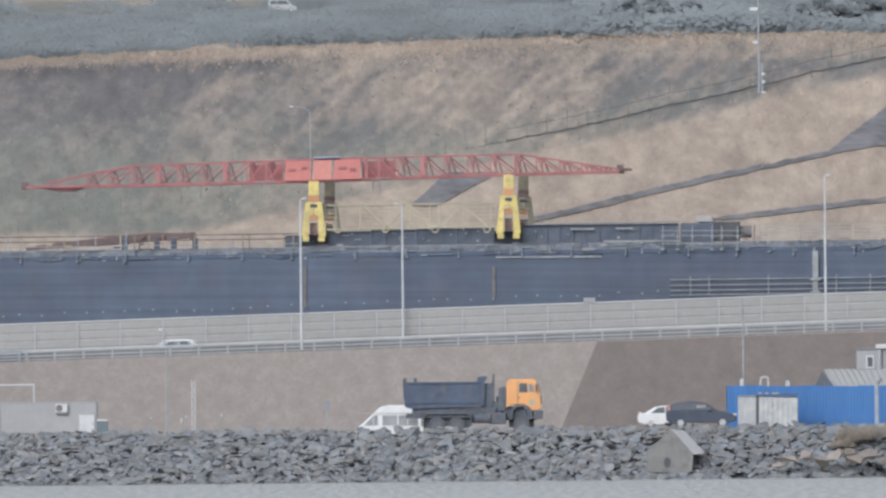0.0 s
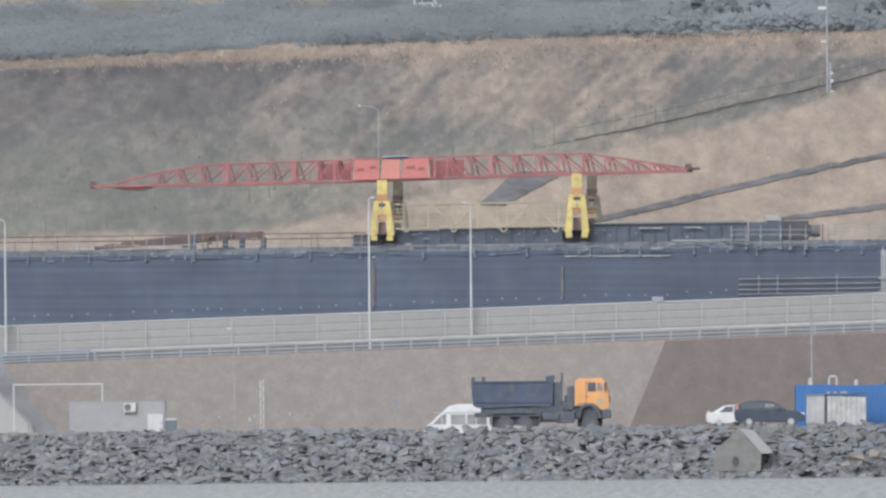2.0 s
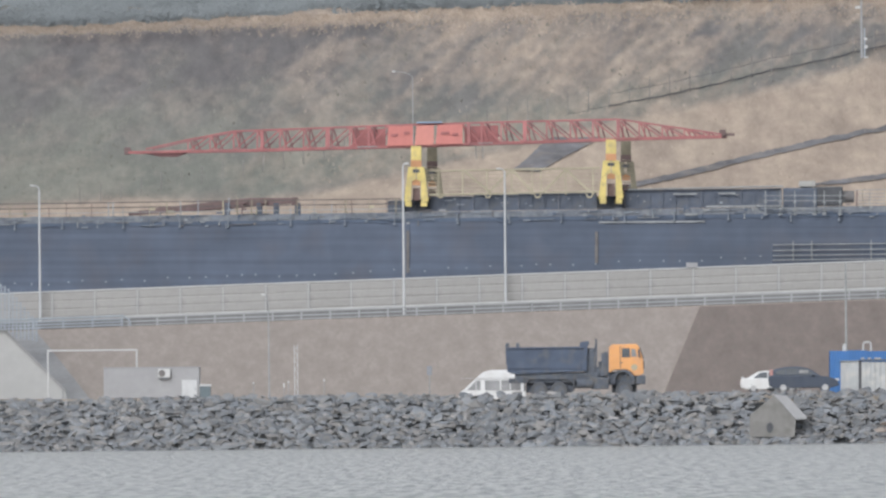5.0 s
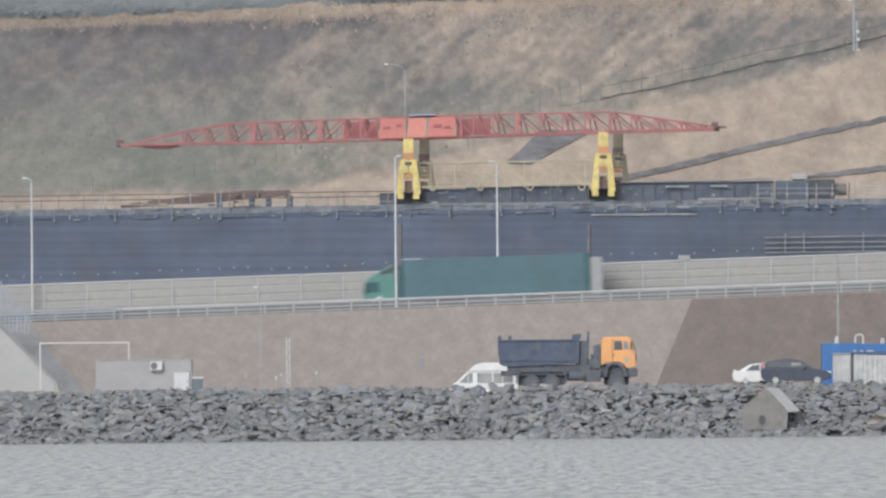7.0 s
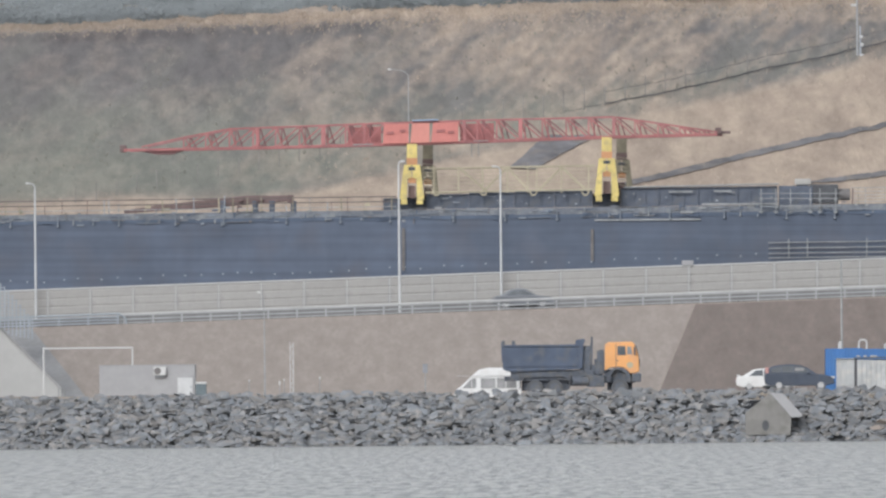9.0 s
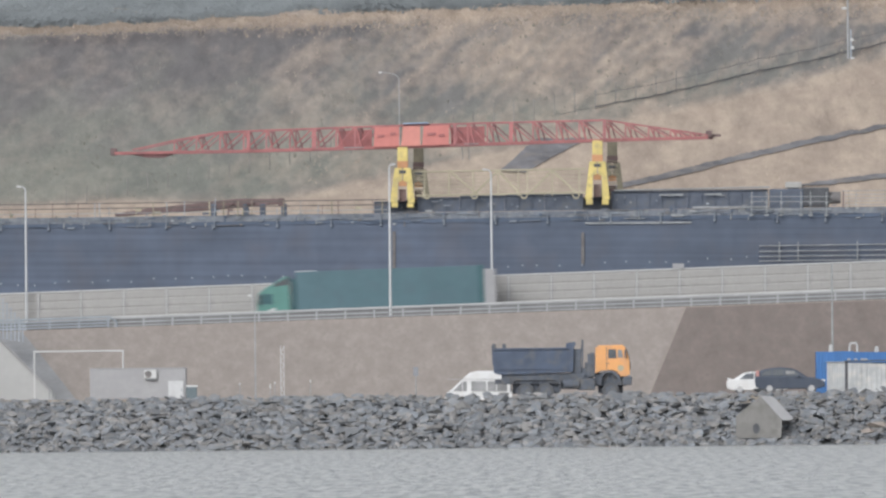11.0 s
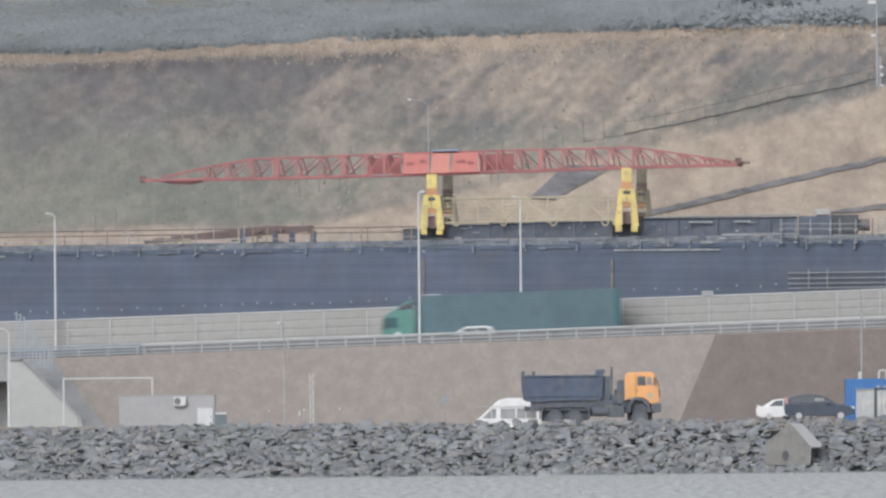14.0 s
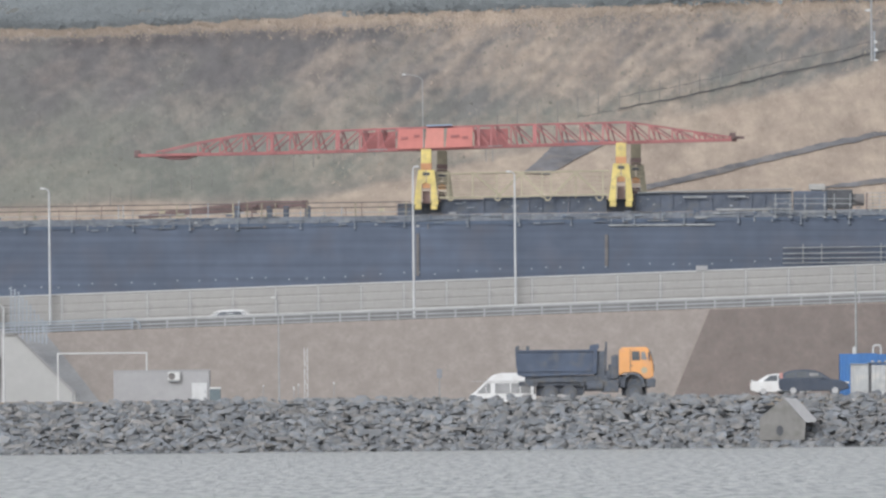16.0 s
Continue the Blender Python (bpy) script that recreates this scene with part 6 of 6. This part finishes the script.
def tree(u, q, h, seed):
    rnd = random.Random(seed)
    p = plateau(u, q)
    h *= 1.25
    t = thing("plateau_tree", p - Vector((0, 0, 0.3)), "dark grey-green broadleaf tree on the plateau", "tree", "trees on the plateau")
    bm = B()
    rod(bm, (0, 0, 0), (0.1 * h * rnd.uniform(-0.3, 0.3), 0, 0.55 * h), 0.045 * h, 0.02 * h, 8)
    for i in range(6):
        a = rnd.uniform(0, 6.28)
        z = h * rnd.uniform(0.25, 0.5)
        rod(bm, (0, 0, z), (0.3 * h * math.cos(a), 0.3 * h * math.sin(a), z + 0.3 * h), 0.016 * h, 0.006 * h, 6)
    part("trunk", bm, M["bark"], t)
    V, F = [], []
    for i in range(9):
        a = rnd.uniform(0, 6.28)
        r = rnd.uniform(0.0, 0.30) * h
        leaf_cloud(V, F, rnd, (r * math.cos(a), r * math.sin(a), h * rnd.uniform(0.35, 0.82)), 0.2 * h, 0.15 * h, 230, 0.034 * h)
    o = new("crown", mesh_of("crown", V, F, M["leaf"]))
    o.parent = t


for i, (u, q, h) in enumerate(((1078, 0.05, 2.0), (1104, 0.06, 2.5), (1132, 0.05, 2.2), (1158, 0.07, 2.6), (1186, 0.05, 2.1), (1212, 0.06, 2.4), (1238, 0.05, 1.7), (1290, 0.07, 1.5),
                               (1385, 0.06, 1.9), (1420, 0.05, 2.2), (1452, 0.06, 2.6), (1484, 0.05, 2.3), (1516, 0.06, 2.7), (1550, 0.05, 2.4), (1585, 0.06, 2.6), (1620, 0.05, 2.3))):
    tree(u, q, h, 40 + i)


def tufts(name, n, seed, place_it, mat, label, hgt, blades=7):
    rnd = random.Random(seed)
    V, F = [], []
    for i in range(n):
        p = place_it(rnd)
        if p is None:
            continue
        h = hgt * rnd.uniform(0.5, 1.4)
        for b in range(blades):
            a = rnd.uniform(0, 6.283)
            w = 0.16 * h
            d = Vector((math.cos(a), math.sin(a), 0))
            c = p + d * 0.25 * h * rnd.random()
            tip = c + d * h * rnd.uniform(0.1, 0.5) + Vector((0, 0, h * rnd.uniform(0.6, 1.0)))
            e = Vector((-d.y, d.x, 0)) * w
            k = len(V)
            V.extend([tuple(c - e - Vector((0, 0, 0.3))), tuple(c + e - Vector((0, 0, 0.3))), tuple(tip)])
            F.append((k, k + 1, k + 2))
    tagged(new(name, mesh_of(name, V, F, mat)), label, "grass", kind="stuff")


def ridge_spot(rnd):
    u = rnd.uniform(-420, 1850)
    v = ridge(u) + abs(rnd.gauss(0, 9 + 9 * max(0, min(1, (u - 100) / 500))))
    return on_hill(u, v)


def scrub_spot(rnd):
    u, v = rnd.uniform(-420, 1850), rnd.uniform(90, 420)
    if v < ridge(u) + 10 or v > field_edge(u) - 4:
        return None
    if gully(u, v) > 0.0 or (u < 480 and v < ridge(u) + 48):
        return None
    return on_hill(u, v)


def straw_spot(rnd):
    u, v = rnd.uniform(-420, 1850), rnd.uniform(90, 430)
    e = field_edge(u)
    if v > e - 8:
        return on_hill(u, v) if rnd.random() < 0.5 else None
    if v < ridge(u) + 10 or u < 350 or gully(u, v) < 0.25:
        return None
    return on_hill(u, v)


tufts("ridge_grass", 9000, 1, ridge_spot, M["dry_grass"], "tall dry straw grass along the ridge", 0.22)
tufts("hill_grass", 7000, 2, straw_spot, M["dry_grass"], "tufts of dry straw grass on the hillside", 0.2, 5)
tufts("hill_scrub", 4500, 3, scrub_spot, M["olive_tuft"], "low olive scrub tufts on the hillside", 0.24, 6)


def dry_bush(u, v, y, r, n, seed):
    rnd = random.Random(seed)
    t = thing("dry_bush", (sx(u, y), y, sz(v, y)), "brown dry bush growing among the shore stones", "bush", "dry bushes")
    V, F = [], []
    for i in range(7):
        leaf_cloud(V, F, rnd, (rnd.uniform(-r, r), rnd.uniform(-0.5, 0.5), rnd.uniform(0.1, 0.7) * r * 0.7), r * 0.55, r * 0.4, int(n * 2.5), 0.05)
    o = new("foliage", mesh_of("foliage", V, F, M["dry_bush"]))
    o.parent = t
    bm = B()
    for i in range(9):
        a = rnd.uniform(0, 6.28)
        rod(bm, (0, 0, -0.2), (r * math.cos(a), 0.4 * math.sin(a), r * 0.8), 0.02, 0.008, 5)
    part("twigs", bm, M["bark"], t)


dry_bush(1530, 785, 989, 1.3, 260, 1)
dry_bush(1600, 780, 989, 1.5, 260, 2)
dry_bush(1495, 792, 988, 0.7, 160, 3)


# ---- the plan was drawn with the camera's lean: set it true; tall and standing things stay plumb ----
PLUMB = ("street_lamp", "utility_pole", "lattice_mast", "camera_mast", "notice_board", "parked_", "tipper_truck", "bridge_pier",
         "plateau_tree", "dry_bush", "guard_cabin", "site_cabin", "gate_frame", "waste_bin", "air_conditioner", "site_lamp")


def settle():
    for ob in list(scene.objects):
        if ob.parent or ob.type not in ("MESH", "EMPTY") or ob.name in ("water", "ground"):
            continue
        m = ob.matrix_basis.copy()
        if ob.name.startswith(PLUMB):
            ob.matrix_basis = Matrix.Translation((LEAN @ m.translation) - m.translation) @ m
        else:
            ob.matrix_basis = LEAN @ m


settle()


# ---- motion ----
def on_road(u, y, dx=0.0):
    x = sx(u, y) + dx
    tilt = -math.degrees(math.atan(0.0365)) if -130 < x < 170 else 0.0
    return x, y, road_z(x), tilt


def drive(ob, y, marks, turn=0.0, rise=0.0):
    """marks: seconds and bearing; between them the speed is even."""
    rows = []
    times = sorted({*[m[0] for m in marks], *[0.5 * i for i in range(33)]})
    for t in times:
        for (a, ua), (b, ub) in zip(marks, marks[1:]):
            if a <= t <= b:
                u = ua + (ub - ua) * (t - a) / (b - a)
                break
        x, yy, z, tilt = on_road(u, y)
        rows.append((t, LEAN @ pose(x, yy, z + rise) @ pose(0, 0, 0, 0, tilt, 0) @ pose(0, 0, 0, 0, 0, turn)))
    walk(ob, rows)


def motions():
    drive(semi_first, 1079.6, [(0, 711 + 584 * 6.6), (16, 711 - 584 * 9.4)])
    drive(semi_second, 1079.6, [(0, 1376 + 605 * 9.2), (9.2, 1376), (10.4, 655), (11.5, 3), (12.0, -276), (16, -2480)])
    drive(semi_third, 1079.6, [(0, 1349 + 600 * 12.5), (12.5, 1349), (13.3, 869), (14.5, 183), (15.0, -95), (16, -650)])
    drive(car_silver, 1073.0, [(0, 187 - 567 * 8), (16, 187 + 567 * 8)], rise=0.52)
    drive(car_white, 1076.2, [(0, 1143 + 754 * 13.3), (13.3, 1143), (14.5, 240), (15.0, -120), (16, -830)], 180, 0.1)
    drive(car_white_b, 1076.2, [(0, 1250 + 706 * 14.5), (16, 1250 - 706 * 1.5)], 180, 0.1)
    drive(car_white_c, 1076.2, [(0, 297), (1, -491), (16, -9820)], 180, 0.1)
    rows = []
    for t in range(0, 17):
        u = 500 + 68 * t
        rows.append((t, LEAN @ pose(*(plateau(u, 0.535) + Vector((0, 0, -0.1))))))
    walk(far_van, rows)


motions()
